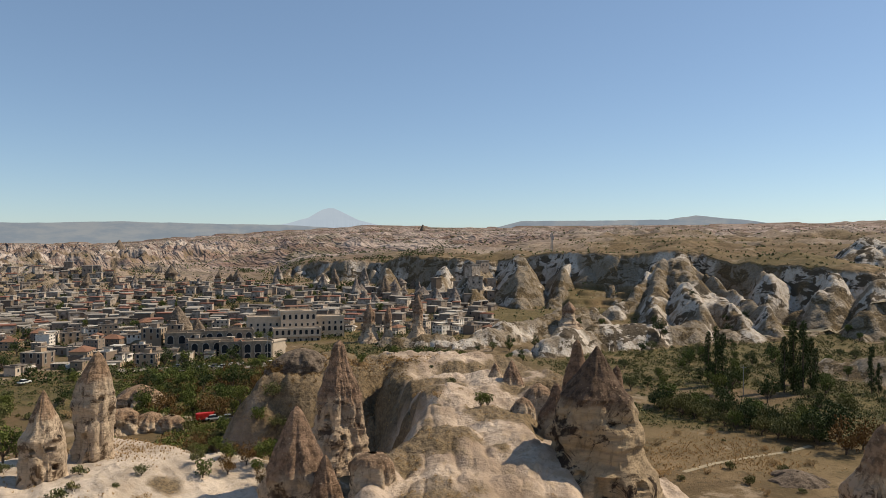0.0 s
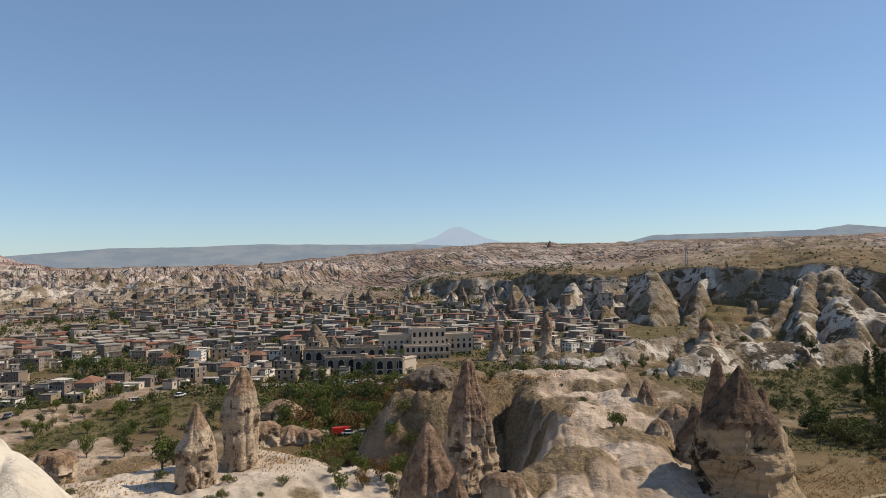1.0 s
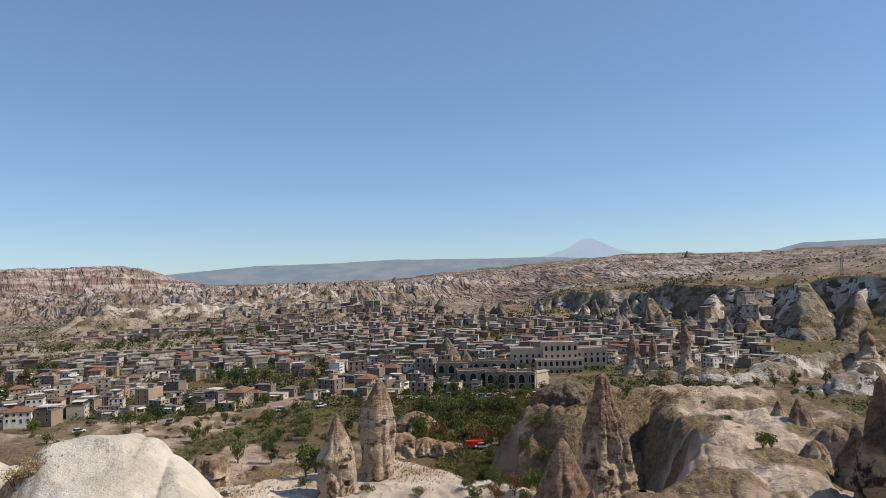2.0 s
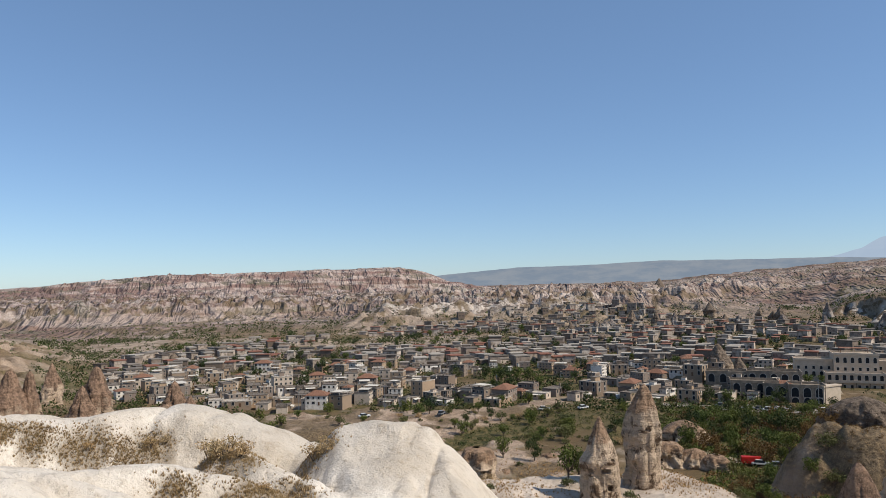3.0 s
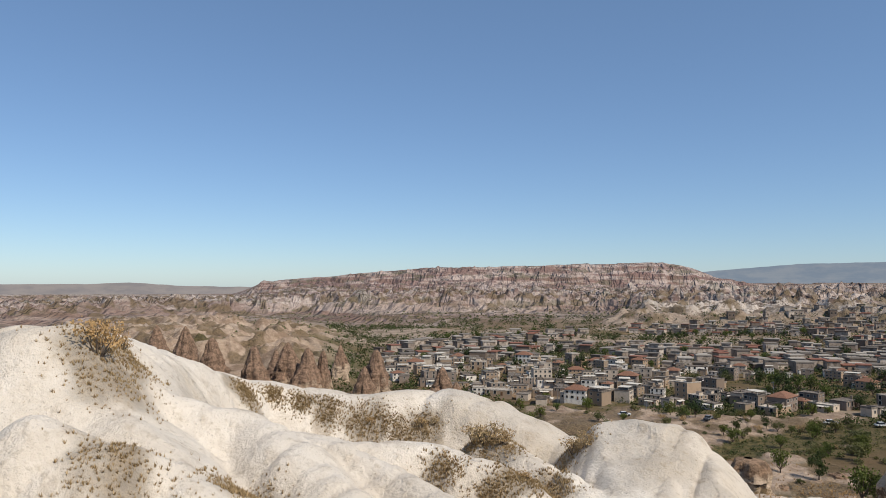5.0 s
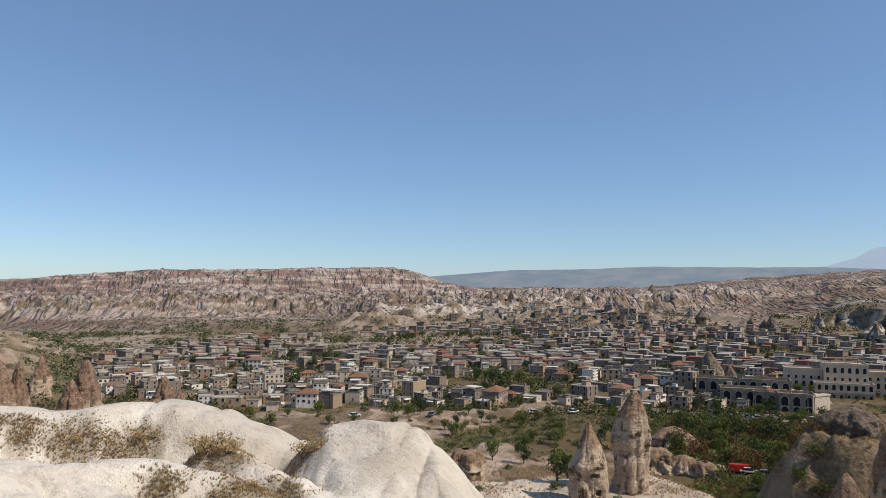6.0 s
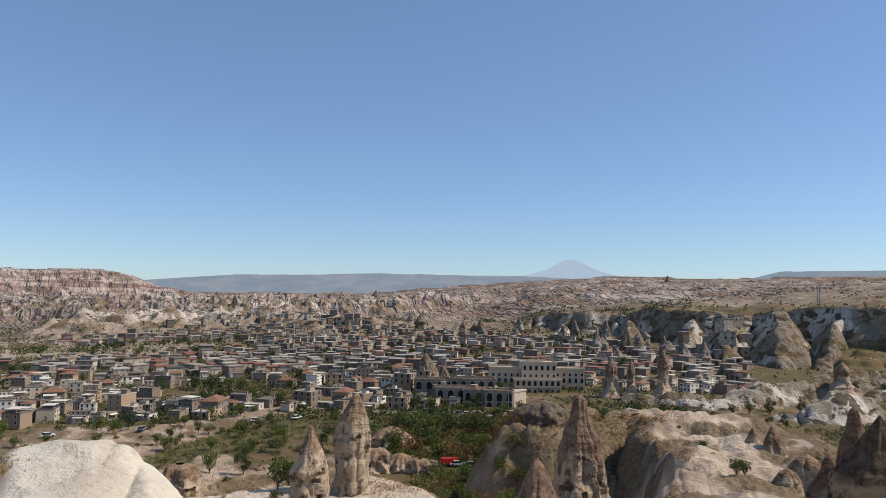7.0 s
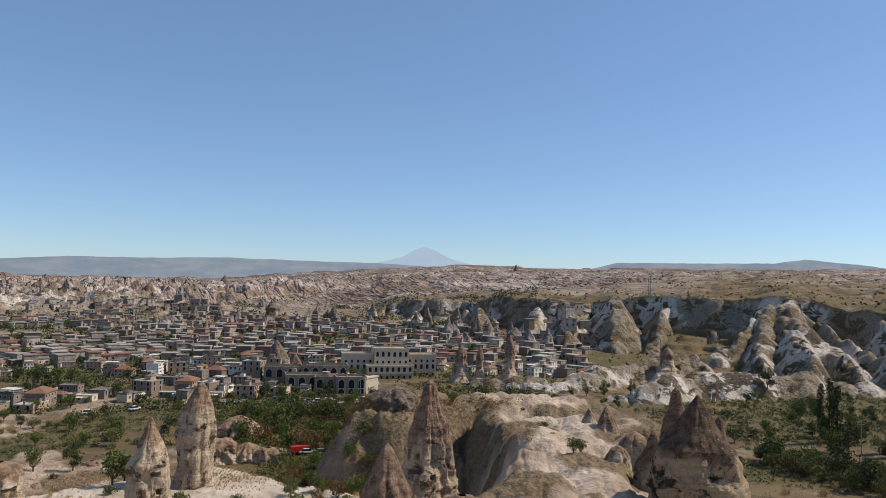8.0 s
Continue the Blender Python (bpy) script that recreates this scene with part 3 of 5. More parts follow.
def build_ground():
    fine = np.arange(-33, 94.01, 0.115)
    coarse = np.concatenate([np.arange(-180, -33, 3.0), fine, np.arange(96, 180.1, 3.0)])
    coarse[-1] = 180
    radii = np.concatenate([[0.05, 2, 4], np.geomspace(6, 34, 40)[:-1], np.geomspace(34, 300, 270)[:-1], np.geomspace(300, 380, 45)[:-1], np.geomspace(380, 640, 210)[:-1], np.geomspace(640, 2500, 270)[:-1], np.geomspace(2500, 4700, 40)])
    rr, aa = np.meshgrid(radii, np.radians(coarse), indexing="ij")
    xs, ys = -np.sin(aa) * rr, np.cos(aa) * rr
    flat = terrain(xs.ravel(), ys.ravel())
    mesh = grid_mesh("ground", xs, ys, flat[0].reshape(xs.shape))
    zone = mesh.color_attributes.new("zone", "FLOAT_COLOR", "POINT")
    zone.data.foreach_set("color", np.stack([flat[1], flat[2], flat[3], flat[4]], -1).astype(np.float32).ravel())
    mesh.materials.append(GROUND)
    tagged(new("ground", mesh), "dry valley of pale eroded tuff, fields and scrub", "ground", kind="structure")


build_ground()


def backdrop(name, outline, r, material, label, seed):
    """A far range: an outline of (azimuth, height) at one distance, with a sloping foot."""
    outline = sorted(outline)
    az = np.linspace(outline[0][0], outline[-1][0], 260)
    top = np.interp(az, [p[0] for p in outline], [p[1] for p in outline])
    top = top + 2.0 * fbm(az * 60, az * 0, 40, 3, seed)
    levels = np.linspace(0, 1, 14)
    rr = (r - 260 * (1 - levels))[:, None] + 30 * fbm(np.outer(np.ones(14), az * 70), np.outer(levels * 300, np.ones(260)), 60, 4, seed + 1)
    zs = CAMZ + np.outer(levels**1.6, top + 120) - 120
    aa = np.radians(az)[None, :]
    mesh = grid_mesh(name, -np.sin(aa) * rr, np.cos(aa) * rr, zs)
    mesh.materials.append(material)
    tagged(new(name, mesh), label, "backdrop", kind="structure")


# Self-glowing ranges; their blue and pale tones are painted haze.
backdrop("backdrop_plateau", [(52, -20), (44, 60), (40.9, 81), (34.8, 121), (29.5, 127), (24, 143), (16.7, 136), (12.5, 136), (9.1, 124), (5, 90)], 4400, HAZE_BLUE, "long flat plateau, blue with painted haze", 5)
backdrop("backdrop_volcano", [(14.5, 120), (12.1, 153), (10.6, 190), (9.5, 240), (9.0, 251), (8.6, 252), (8.0, 231), (6.7, 179), (5.5, 155), (3, 110)], 4640, HAZE_PALE, "distant cone of a volcano, pale blue with painted haze", 8)
backdrop("backdrop_tableland", [(-3, 110), (-4.7, 138), (-6.1, 168), (-17.2, 175), (-19.2, 197), (-22.7, 168), (-27, 120)], 4450, HAZE_BLUE, "low tableland, blue with painted haze", 11)
backdrop("backdrop_hills", [(100, 0), (92, -8), (86.7, -4), (84.4, 5), (80.5, -15), (75.6, -18), (70, -40)], 4400, HAZE_BROWN, "bare brown hills in painted haze", 14)

# ---- helpers for things ----


def mesh_of(name, bm, *materials, smooth=False):
    mesh = bpy.data.meshes.new(name)
    bm.to_mesh(mesh)
    bm.free()
    for m in materials:
        mesh.materials.append(m)
    if smooth:
        mesh.polygons.foreach_set("use_smooth", np.ones(len(mesh.polygons), dtype=bool))
    return mesh


def part(name, bm, material, parent, label=""):
    """One mesh object under a thing or a part."""
    mesh = bm if isinstance(bm, bpy.types.Mesh) else mesh_of(name, bm, material)
    ob = new(name, mesh)
    ob.parent = parent
    return tagged(ob, label)


def box(bm, x0, y0, z0, x1, y1, z1, index=0):
    v = [bm.verts.new(p) for p in ((x0, y0, z0), (x1, y0, z0), (x1, y1, z0), (x0, y1, z0), (x0, y0, z1), (x1, y0, z1), (x1, y1, z1), (x0, y1, z1))]
    for f in ((3, 2, 1, 0), (4, 5, 6, 7), (0, 1, 5, 4), (1, 2, 6, 5), (2, 3, 7, 6), (3, 0, 4, 7)):
        bm.faces.new([v[i] for i in f]).material_index = index


def boxes(*list_of_boxes):
    bm = bmesh.new()
    for b in list_of_boxes:
        box(bm, *b)
    return bm


def tube(bm, p0, p1, r0, r1, sides=6, index=0):
    p0, p1 = Vector(p0), Vector(p1)
    q = (p1 - p0).to_track_quat("Z", "Y")
    rings = []
    for p, r in ((p0, r0), (p1, r1)):
        rings.append([bm.verts.new(p + q @ Vector((r * math.cos(k * math.tau / sides), r * math.sin(k * math.tau / sides), 0))) for k in range(sides)])
    for k in range(sides):
        bm.faces.new((rings[0][k], rings[0][(k + 1) % sides], rings[1][(k + 1) % sides], rings[1][k])).material_index = index
    bm.faces.new(rings[1]).material_index = index
    bm.faces.new(rings[0][::-1]).material_index = index


# ---- fairy chimneys ----
PROFILES = {
    "slab": [(0, 1.15), (0.06, 1.0), (0.3, 0.95), (0.5, 1.0), (0.62, 0.98), (0.72, 0.86), (0.82, 0.64), (0.91, 0.42), (0.97, 0.22), (1, 0.04)],
    "hut": [(0, 1.08), (0.1, 1.0), (0.36, 0.97), (0.5, 1.0), (0.56, 0.86), (0.62, 0.74), (0.76, 0.5), (0.88, 0.27), (0.96, 0.12), (1, 0.02)],
    "tall": [(0, 1.2), (0.15, 1.0), (0.34, 0.86), (0.5, 0.78), (0.62, 0.66), (0.72, 0.5), (0.82, 0.34), (0.92, 0.25), (0.97, 0.17), (1, 0.04)],
    "cone": [(0, 1.25), (0.1, 1.1), (0.3, 0.92), (0.5, 0.73), (0.66, 0.55), (0.78, 0.38), (0.88, 0.25), (0.96, 0.13), (1, 0.02)],
    "hood": [(0, 1.5), (0.12, 1.2), (0.25, 1.0), (0.42, 0.9), (0.52, 0.97), (0.6, 0.98), (0.68, 0.8), (0.8, 0.5), (0.91, 0.24), (1, 0.02)],
    "block": [(0, 2.1), (0.12, 1.6), (0.28, 1.3), (0.4, 1.06), (0.46, 1.0), (0.49, 1.06), (0.56, 1.02), (0.66, 0.93), (0.72, 0.86), (0.735, 0.84), (0.75, 0.72), (0.84, 0.46), (0.93, 0.22), (1, 0.02)],
    "pillar": [(0, 1.9), (0.12, 1.5), (0.26, 1.05), (0.38, 0.8), (0.6, 0.7), (0.66, 0.8), (0.76, 0.72), (0.88, 0.4), (1, 0.02)],
    "stump": [(0, 1.1), (0.2, 1.0), (0.6, 0.95), (0.85, 0.88), (0.95, 0.7), (1, 0.2)],
    "knob": [(0, 1.2), (0.25, 1.0), (0.5, 0.95), (0.75, 0.78), (0.9, 0.5), (1, 0.05)],
}


def chimney(a, r, top, base, width, kind="cone", seed=0, material=None, label="", lean=(0, 0), squash=1.0, turn=0.0, openings=(), rough=1.0, group="", rings=64, sides=72, cap=0.6):
    """A chimney of tuff: a lathe with ledges, flutes and carved openings (height share, angle from the eye, half width, half height)."""
    x0, y0 = polar(a, r)
    tall = top - base
    prof = PROFILES[kind]
    t = np.linspace(0, 1, rings)[:, None]
    ang = np.linspace(0, math.tau, sides + 1)[None, :]
    rad = np.interp(t, [p[0] for p in prof], [p[1] for p in prof]) * width / 2 + 0 * ang
    z0 = t * tall + 0 * ang
    cx, cy = np.cos(ang) + 0 * t, np.sin(ang) + 0 * t
    size = width / 2
    lump = fbm(cx * 1.3 + seed * 7.1, cy * 1.3 + z0 / size * 0.35, 1.3, 2, seed) * 0.30
    crack = (billow(cx * 2.2 + seed, cy * 2.2 + z0 / size * 0.25, 1.0, 3, seed + 5) - 0.62) * 0.34
    fine = fbm(ang * size * 1.2 + seed, z0, 2.0, 4, seed + 7) * 0.24
    ledge = fbm(0 * ang + z0, 0.8 * cx, 1.5, 3, seed + 9) * 0.10
    rad = rad * (1 + rough * (lump + crack + fine * (1 - (np.abs(ang - math.pi) / math.pi) ** 8) + ledge) * np.clip(1.5 - t, 0.6, 1))
    face = math.atan2(-y0, -x0)
    z = t * tall + 0 * ang
    for share, side, half_w, half_h in openings:
        off = (np.mod(ang - face - radians(side) + math.pi, math.tau) - math.pi) * rad
        hole = (np.abs(off) < half_w) & (np.abs(z - share * tall) < half_h)
        rad = np.where(hole, rad - 1.1, rad)
    px, py = rad * np.cos(ang), rad * np.sin(ang)
    # thin across the view when squashed
    c, s = math.cos(face + radians(turn)), math.sin(face + radians(turn))
    u, v = px * c + py * s, -px * s + py * c
    u = u * squash
    px, py = u * c - v * s, u * s + v * c
    bend = t**2
    px, py = px + bend * lean[0], py + bend * lean[1]
    root = new("fairy_chimney")
    cut = int(rings * cap)
    for name, rows in (("shaft", slice(0, cut + 1)), ("cap", slice(cut, rings))):
        mesh = grid_mesh(name, px[rows], py[rows], z[rows])
        level = mesh.attributes.new("level", "FLOAT", "POINT")
        level.data.foreach_set("value", (z[rows] / tall).astype(np.float32).ravel())
        mesh.polygons.foreach_set("use_smooth", np.full(len(mesh.polygons), not len(openings)))
        mesh.materials.append(material or CONE)
        part(name, mesh, None, root)
    root.location = (x0, y0, CAMZ + base)
    return tagged(root, label or "pointed fairy chimney of brown weathered tuff", "fairy chimney", group)


side_x, side_y = polar(25.7 + 90, 1)
chimney(25.75, 149, -19.4, -39.5, 6.7, "slab", 3, CONE_PALE, "tall blunt fairy chimney with a stained crown on pale ledge", lean=(0.9 * -side_x, 0.9 * -side_y), squash=0.75, openings=[(0.58, 20, 0.5, 0.45), (0.25, -25, 0.5, 0.5)], rough=0.85)
chimney(28.8, 139, -24.1, -39.6, 7.5, "hut", 8, CONE_PALE, "stubby cone-topped fairy chimney with small carved windows", openings=[(0.4, 15, 0.8, 0.35), (0.4, -28, 0.4, 0.4), (0.2, 32, 0.4, 0.5), (0.52, 40, 0.35, 0.3)], rough=0.8)
chimney(8.1, 126, -15.9, -37.5, 9.8, "tall", 14, CONE, "tall tapering fairy chimney beside the tuff ridge", openings=[(0.28, 10, 0.35, 0.3), (0.42, -30, 0.3, 0.3)])
chimney(11.35, 97, -20.7, -38, 11.5, "cone", 21, CONE, "broad brown fairy chimney with a worn point")
chimney(9.1, 93, -26.2, -38, 6.5, "cone", 25, CONE, "low brown tuff cone leaning on a taller one")
chimney(5.4, 84, -23.6, -31, 5.0, "stump", 29, CONE_PALE, "broken square stump of ochre tuff", rough=1.3)
chimney(-12.1, 97, -12.7, -36, 10.4, "block", 33, CONE_BLOCK, "stout fairy chimney with a dark pointed cap on a worn skirt", openings=[(0.28, 12, 1.6, 1.3), (0.3, 45, 0.8, 0.7), (0.34, -20, 0.4, 0.25), (0.6, 25, 0.3, 0.25)], rough=0.8, cap=0.74)
chimney(-13.6, 98.5, -15.4, -31, 5.4, "tall", 37, CONE_RED, "smaller hooded fairy chimney grown onto a stout one")
chimney(-10.55, 128, -15.8, -32, 6.4, "tall", 41, CONE_RED, "slim brown fairy chimney on the tuff ridge")
chimney(-9.0, 112, -20.5, -31, 6.0, "tall", 44, CONE_RED, "brown tuff block on the ridge's side", openings=[(0.2, 0, 0.8, 0.6)])
chimney(-5.5, 141, -21.6, -31, 6.6, "cone", 47, CONE, "small sharp tuff cone on the ridge")
chimney(-4.2, 146, -23, -31, 5.2, "cone", 49, CONE_PALE, "small pale tuff cone on the ridge")
chimney(-7.6, 121, -22.2, -31, 6.2, "knob", 52, CONE_PALE, "rounded pale tuff knob on the ridge", rough=1.2)
chimney(-6.4, 118, -24, -31, 5.0, "knob", 54, CONE_PALE, "rounded pale tuff knob on the ridge", rough=1.2)
chimney(-31.4, 104, -21.3, -42, 12, "cone", 57, CONE_PALE, "broad ochre tuff cone above the valley", rough=1.2)
chimney(-26.2, 155, -42.6, -48, 11, "knob", 59, CONE_DARK, "low brown boulder in the dry field", rough=1.6)
chimney(38.3, 160, -34.6, -46, 9, "stump", 61, CONE_PALE, "split pale boulder with a dark hollow", openings=[(0.5, 15, 2.2, 1.6)], rough=1.5)
for k, (a, r, top, w) in enumerate([(22.6, 215, -37.6, 11), (23.9, 190, -38.6, 8.5), (21.9, 190, -40, 8), (20.4, 188, -41, 7), (15.2, 180, -42, 6), (32.6, 190, -42.5, 5), (41.5, 175, -42, 6), (36, 175, -43, 4)]):
    chimney(a, r, top, -49, w, "stump" if k % 2 else "knob", 63 + 2 * k, CONE_PALE, "pale lumpy boulder among dusty bushes", rough=2.0, group="boulders in the valley")
chimney(12.9, 205, -36.5, -48, 14, "knob", 69, CONE_DARK, "dark rounded rock beside the road", rough=1.5)
chimney(10.9, 168, -22.8, -32, 13, "knob", 71, CONE_DARK, "brush-covered rock mound behind a chimney", rough=1.2)
# chimneys between the houses
for k, (a, r, top, base, w, kind) in enumerate([(5.75, 345, -26.5, -45, 6.6, "pillar"), (4.25, 345, -27.2, -45, 4.6, "pillar"), (1.97, 345, -21.8, -45, 6.8, "pillar"), (20.1, 400, -30.4, -47, 15, "cone"), (18.7, 398, -37, -47, 9, "cone"), (28.4, 560, -36, -47, 13, "stump"), (25.3, 520, -37, -47, 14, "cone"), (-9.9, 372, -26.5, -40, 9, "pillar")]):
    chimney(a, r, top, base, w, kind, 100 + 3 * k, CONE_DARK if k in (3, 4, 5, 6) else CONE, "fairy chimney standing between the houses of the town", group="chimneys in the town", rings=40, sides=36)
# group behind the dune
for k, (a, r, top, base, w, kind) in enumerate([(78.6, 262, -18.6, -46, 14, "tall"), (75.5, 255, -21, -46, 13, "tall"), (73.0, 262, -20.5, -47, 17, "cone"), (71.5, 255, -22.0, -47, 13, "tall"), (70.3, 258, -23.2, -47, 9, "tall"), (66.2, 258, -23.0, -47, 14, "tall"), (67.1, 250, -28, -47, 11, "cone"), (61.0, 262, -29.5, -47, 13, "cone"), (59.9, 258, -34.3, -47, 9, "cone"), (73.9, 285, -25, -46, 10, "cone"), (69.0, 330, -27, -46, 10, "cone"), (80.5, 300, -16.5, -46, 16, "cone"), (82.5, 320, -17, -46, 15, "cone"), (61.1, 480, -37, -48, 14, "cone")]):
    chimney(a, r, top, base, w, kind, 200 + 5 * k, CONE if k != 13 else CONE_DARK, "fairy chimney in a cluster behind the white dune", group="chimneys behind the dune", rings=48, sides=48, rough=1.35)
# chimneys at the foot of the far cliffs
dice = random.Random(4)
for k in range(64):
    a = dice.uniform(-1, 33)
    r = dice.uniform(480, 620) if a < 10 else dice.uniform(600, 840)
    x, y, z = spot(a, r)
    if z - CAMZ > -29:
        continue
    w = dice.uniform(5, 11)
    chimney(a, r, z - CAMZ + w * dice.uniform(0.7, 1.8), z - CAMZ - 3, w, dice.choice(["cone", "hood", "tall", "tall"]), 300 + 4 * k, dice.choice([CONE_DARK, CONE_GREY, CONE_GREY]), "fairy chimney at the edge of the town below the badlands", group="chimneys at the town's edge", rings=26, sides=26, rough=1.8)
chimney(24.1, 1500, 13.6, -24, 34, "cone", 620, CONE_DARK, "dark rock pinnacle on the far slope", rings=24, sides=24)
chimney(1.6, 2300, 75.5, 38, 26, "tall", 630, CONE_DARK, "dark castle rock on the skyline", rings=24, sides=24)

# ---- town ----
n = Nodes("house_wall")
rnd = n.random()
tone = n.add("ShaderNodeValToRGB")
tone.color_ramp.interpolation = "CONSTANT"
stops = [(0.0, (0.31, 0.23, 0.16)), (0.20, (0.56, 0.465, 0.365)), (0.38, (0.22, 0.165, 0.125)), (0.52, (0.74, 0.69, 0.61)), (0.68, (0.40, 0.285, 0.19)), (0.82, (0.26, 0.205, 0.165))]
while len(tone.color_ramp.elements) < len(stops):
    tone.color_ramp.elements.new(0.5)
for e, (p, c) in zip(tone.color_ramp.elements, stops):
    e.position, e.color = p, (*c, 1)
n.link(rnd, tone.inputs[0])
stain = n.noise(0.5, 6, 0.7)
wall_col = n.mix(n.maths("MULTIPLY", n.ramp(stain, 0.45, 0.7), 0.5), tone.outputs[0], (0.25, 0.19, 0.13))
n.colour(wall_col)
n.bump(n.noise(4, 4), 0.3, 0.05)
WALL = n.mat
n = Nodes("flat_roof")
n.colour(n.mix(n.ramp(n.random(), 0.15, 0.6), n.mix(n.ramp(n.noise(0.8, 5), 0.35, 0.65), (0.25, 0.21, 0.17), (0.55, 0.49, 0.41)), n.mix(n.ramp(n.noise(1.1, 5), 0.35, 0.65), (0.10, 0.082, 0.068), (0.23, 0.195, 0.16))))
ROOF = n.mat
n = Nodes("tile_roof")
n.colour(n.mix(n.ramp(n.noise(1.5, 5), 0.35, 0.65), (0.17, 0.085, 0.055), (0.27, 0.145, 0.095)))
n.bump(n.noise(3, 3, 0.5, n.stretched(6, 0.4, 1)), 0.6, 0.1)
TILE = n.mat
GLASS = plain("window_glass", (0.03, 0.035, 0.04), 0.12, 0, 1, 0.7, 0.0)
FRAME = plain("window_frame", (0.55, 0.50, 0.43), 0.6)
DOOR = plain("wooden_door", (0.16, 0.09, 0.05), 0.6)
STONE = plain("cut_stone", (0.33, 0.265, 0.195), 0.9, 0, 0.7, 0.6, 0.5)
CREAM = plain("cream_plaster", (0.54, 0.445, 0.34), 0.85, 0, 0.4, 0.82, 0.2)
METAL = plain("grey_metal", (0.33, 0.34, 0.35), 0.5, 0.6)
WHITE_PAINT = plain("white_paint", (0.72, 0.72, 0.70), 0.5)
RED_PAINT = plain("red_paint", (0.55, 0.035, 0.03), 0.4)
RUBBER = plain("black_rubber", (0.02, 0.02, 0.02), 0.8)
CLOTH = plain("awning_cloth", (0.68, 0.63, 0.54), 0.9)


def window_mesh(w, h, arched=False):
    """One shell: a frame proud of the wall and a pane set back in it."""
    bm = bmesh.new()
    if arched:
        line = [(-w / 2, 0), (w / 2, 0)] + [(w / 2 * math.cos(k * math.pi / 6), h + w / 2 * math.sin(k * math.pi / 6)) for k in range(7)]
    else:
        line = [(-w / 2, 0), (w / 2, 0), (w / 2, h), (-w / 2, h)]
    mx, mz = 0, h / 2
    loops = []
    for grow, y in ((0.14, 0.04), (0.14, -0.10), (0.0, -0.10), (0.0, 0.0)):
        loops.append([bm.verts.new((x * (1 + 2 * grow / w), y, mz + (z - mz) * (1 + 2 * grow / h))) for x, z in line])
    for p, q in zip(loops, loops[1:]):
        for k in range(len(line)):
            bm.faces.new((p[k], p[(k + 1) % len(line)], q[(k + 1) % len(line)], q[k]))
    bm.faces.new(loops[-1]).material_index = 1
    return mesh_of("window", bm, FRAME, GLASS)


WINDOW = window_mesh(1.0, 1.35)
WIDE_WINDOW = window_mesh(1.7, 1.4)
ARCH_WINDOW = window_mesh(1.3, 1.7, True)
ARCADE = window_mesh(2.4, 2.2, True)


def set_window(parent, mesh, x, y, z, turn=0.0):
    ob = new("window", mesh)
    ob.parent = parent
    ob.matrix_basis = pose(x, y, z, 0, 0, turn)
    return ob


def flat_roof_mesh(w, d, over=0.12, rim=0.35):
    """Slab with a low parapet all round."""
    bm = bmesh.new()
    x, y = w / 2 + over, d / 2 + over
    box(bm, -x, -y, 0, x, y, 0.22)
    for b in ((-x, -y, x, -y + 0.25), (-x, y - 0.25, x, y), (-x, -y + 0.25, -x + 0.25, y - 0.25), (x - 0.25, -y + 0.25, x, y - 0.25)):
        box(bm, b[0], b[1], 0.22, b[2], b[3], 0.22 + rim)
    return bm


def hip_roof_mesh(w, d, high):
    bm = bmesh.new()
    x, y = w / 2 + 0.5, d / 2 + 0.5
    low = [bm.verts.new(p) for p in ((-x, -y, 0), (x, -y, 0), (x, y, 0), (-x, y, 0))]
    eave = [bm.verts.new((v.co.x, v.co.y, 0.18)) for v in low]
    k = max(x - y, 0.3)
    ridge = [bm.verts.new((-k, 0, high)), bm.verts.new((k, 0, high))]
    bm.faces.new(low[::-1])
    for i in range(4):
        bm.faces.new((low[i], low[(i + 1) % 4], eave[(i + 1) % 4], eave[i]))
    bm.faces.new((eave[0], eave[1], ridge[1], ridge[0]))
    bm.faces.new((eave[1], eave[2], ridge[1]))
    bm.faces.new((eave[2], eave[3], ridge[0], ridge[1]))
    bm.faces.new((eave[3], eave[0], ridge[0]))
    return bm


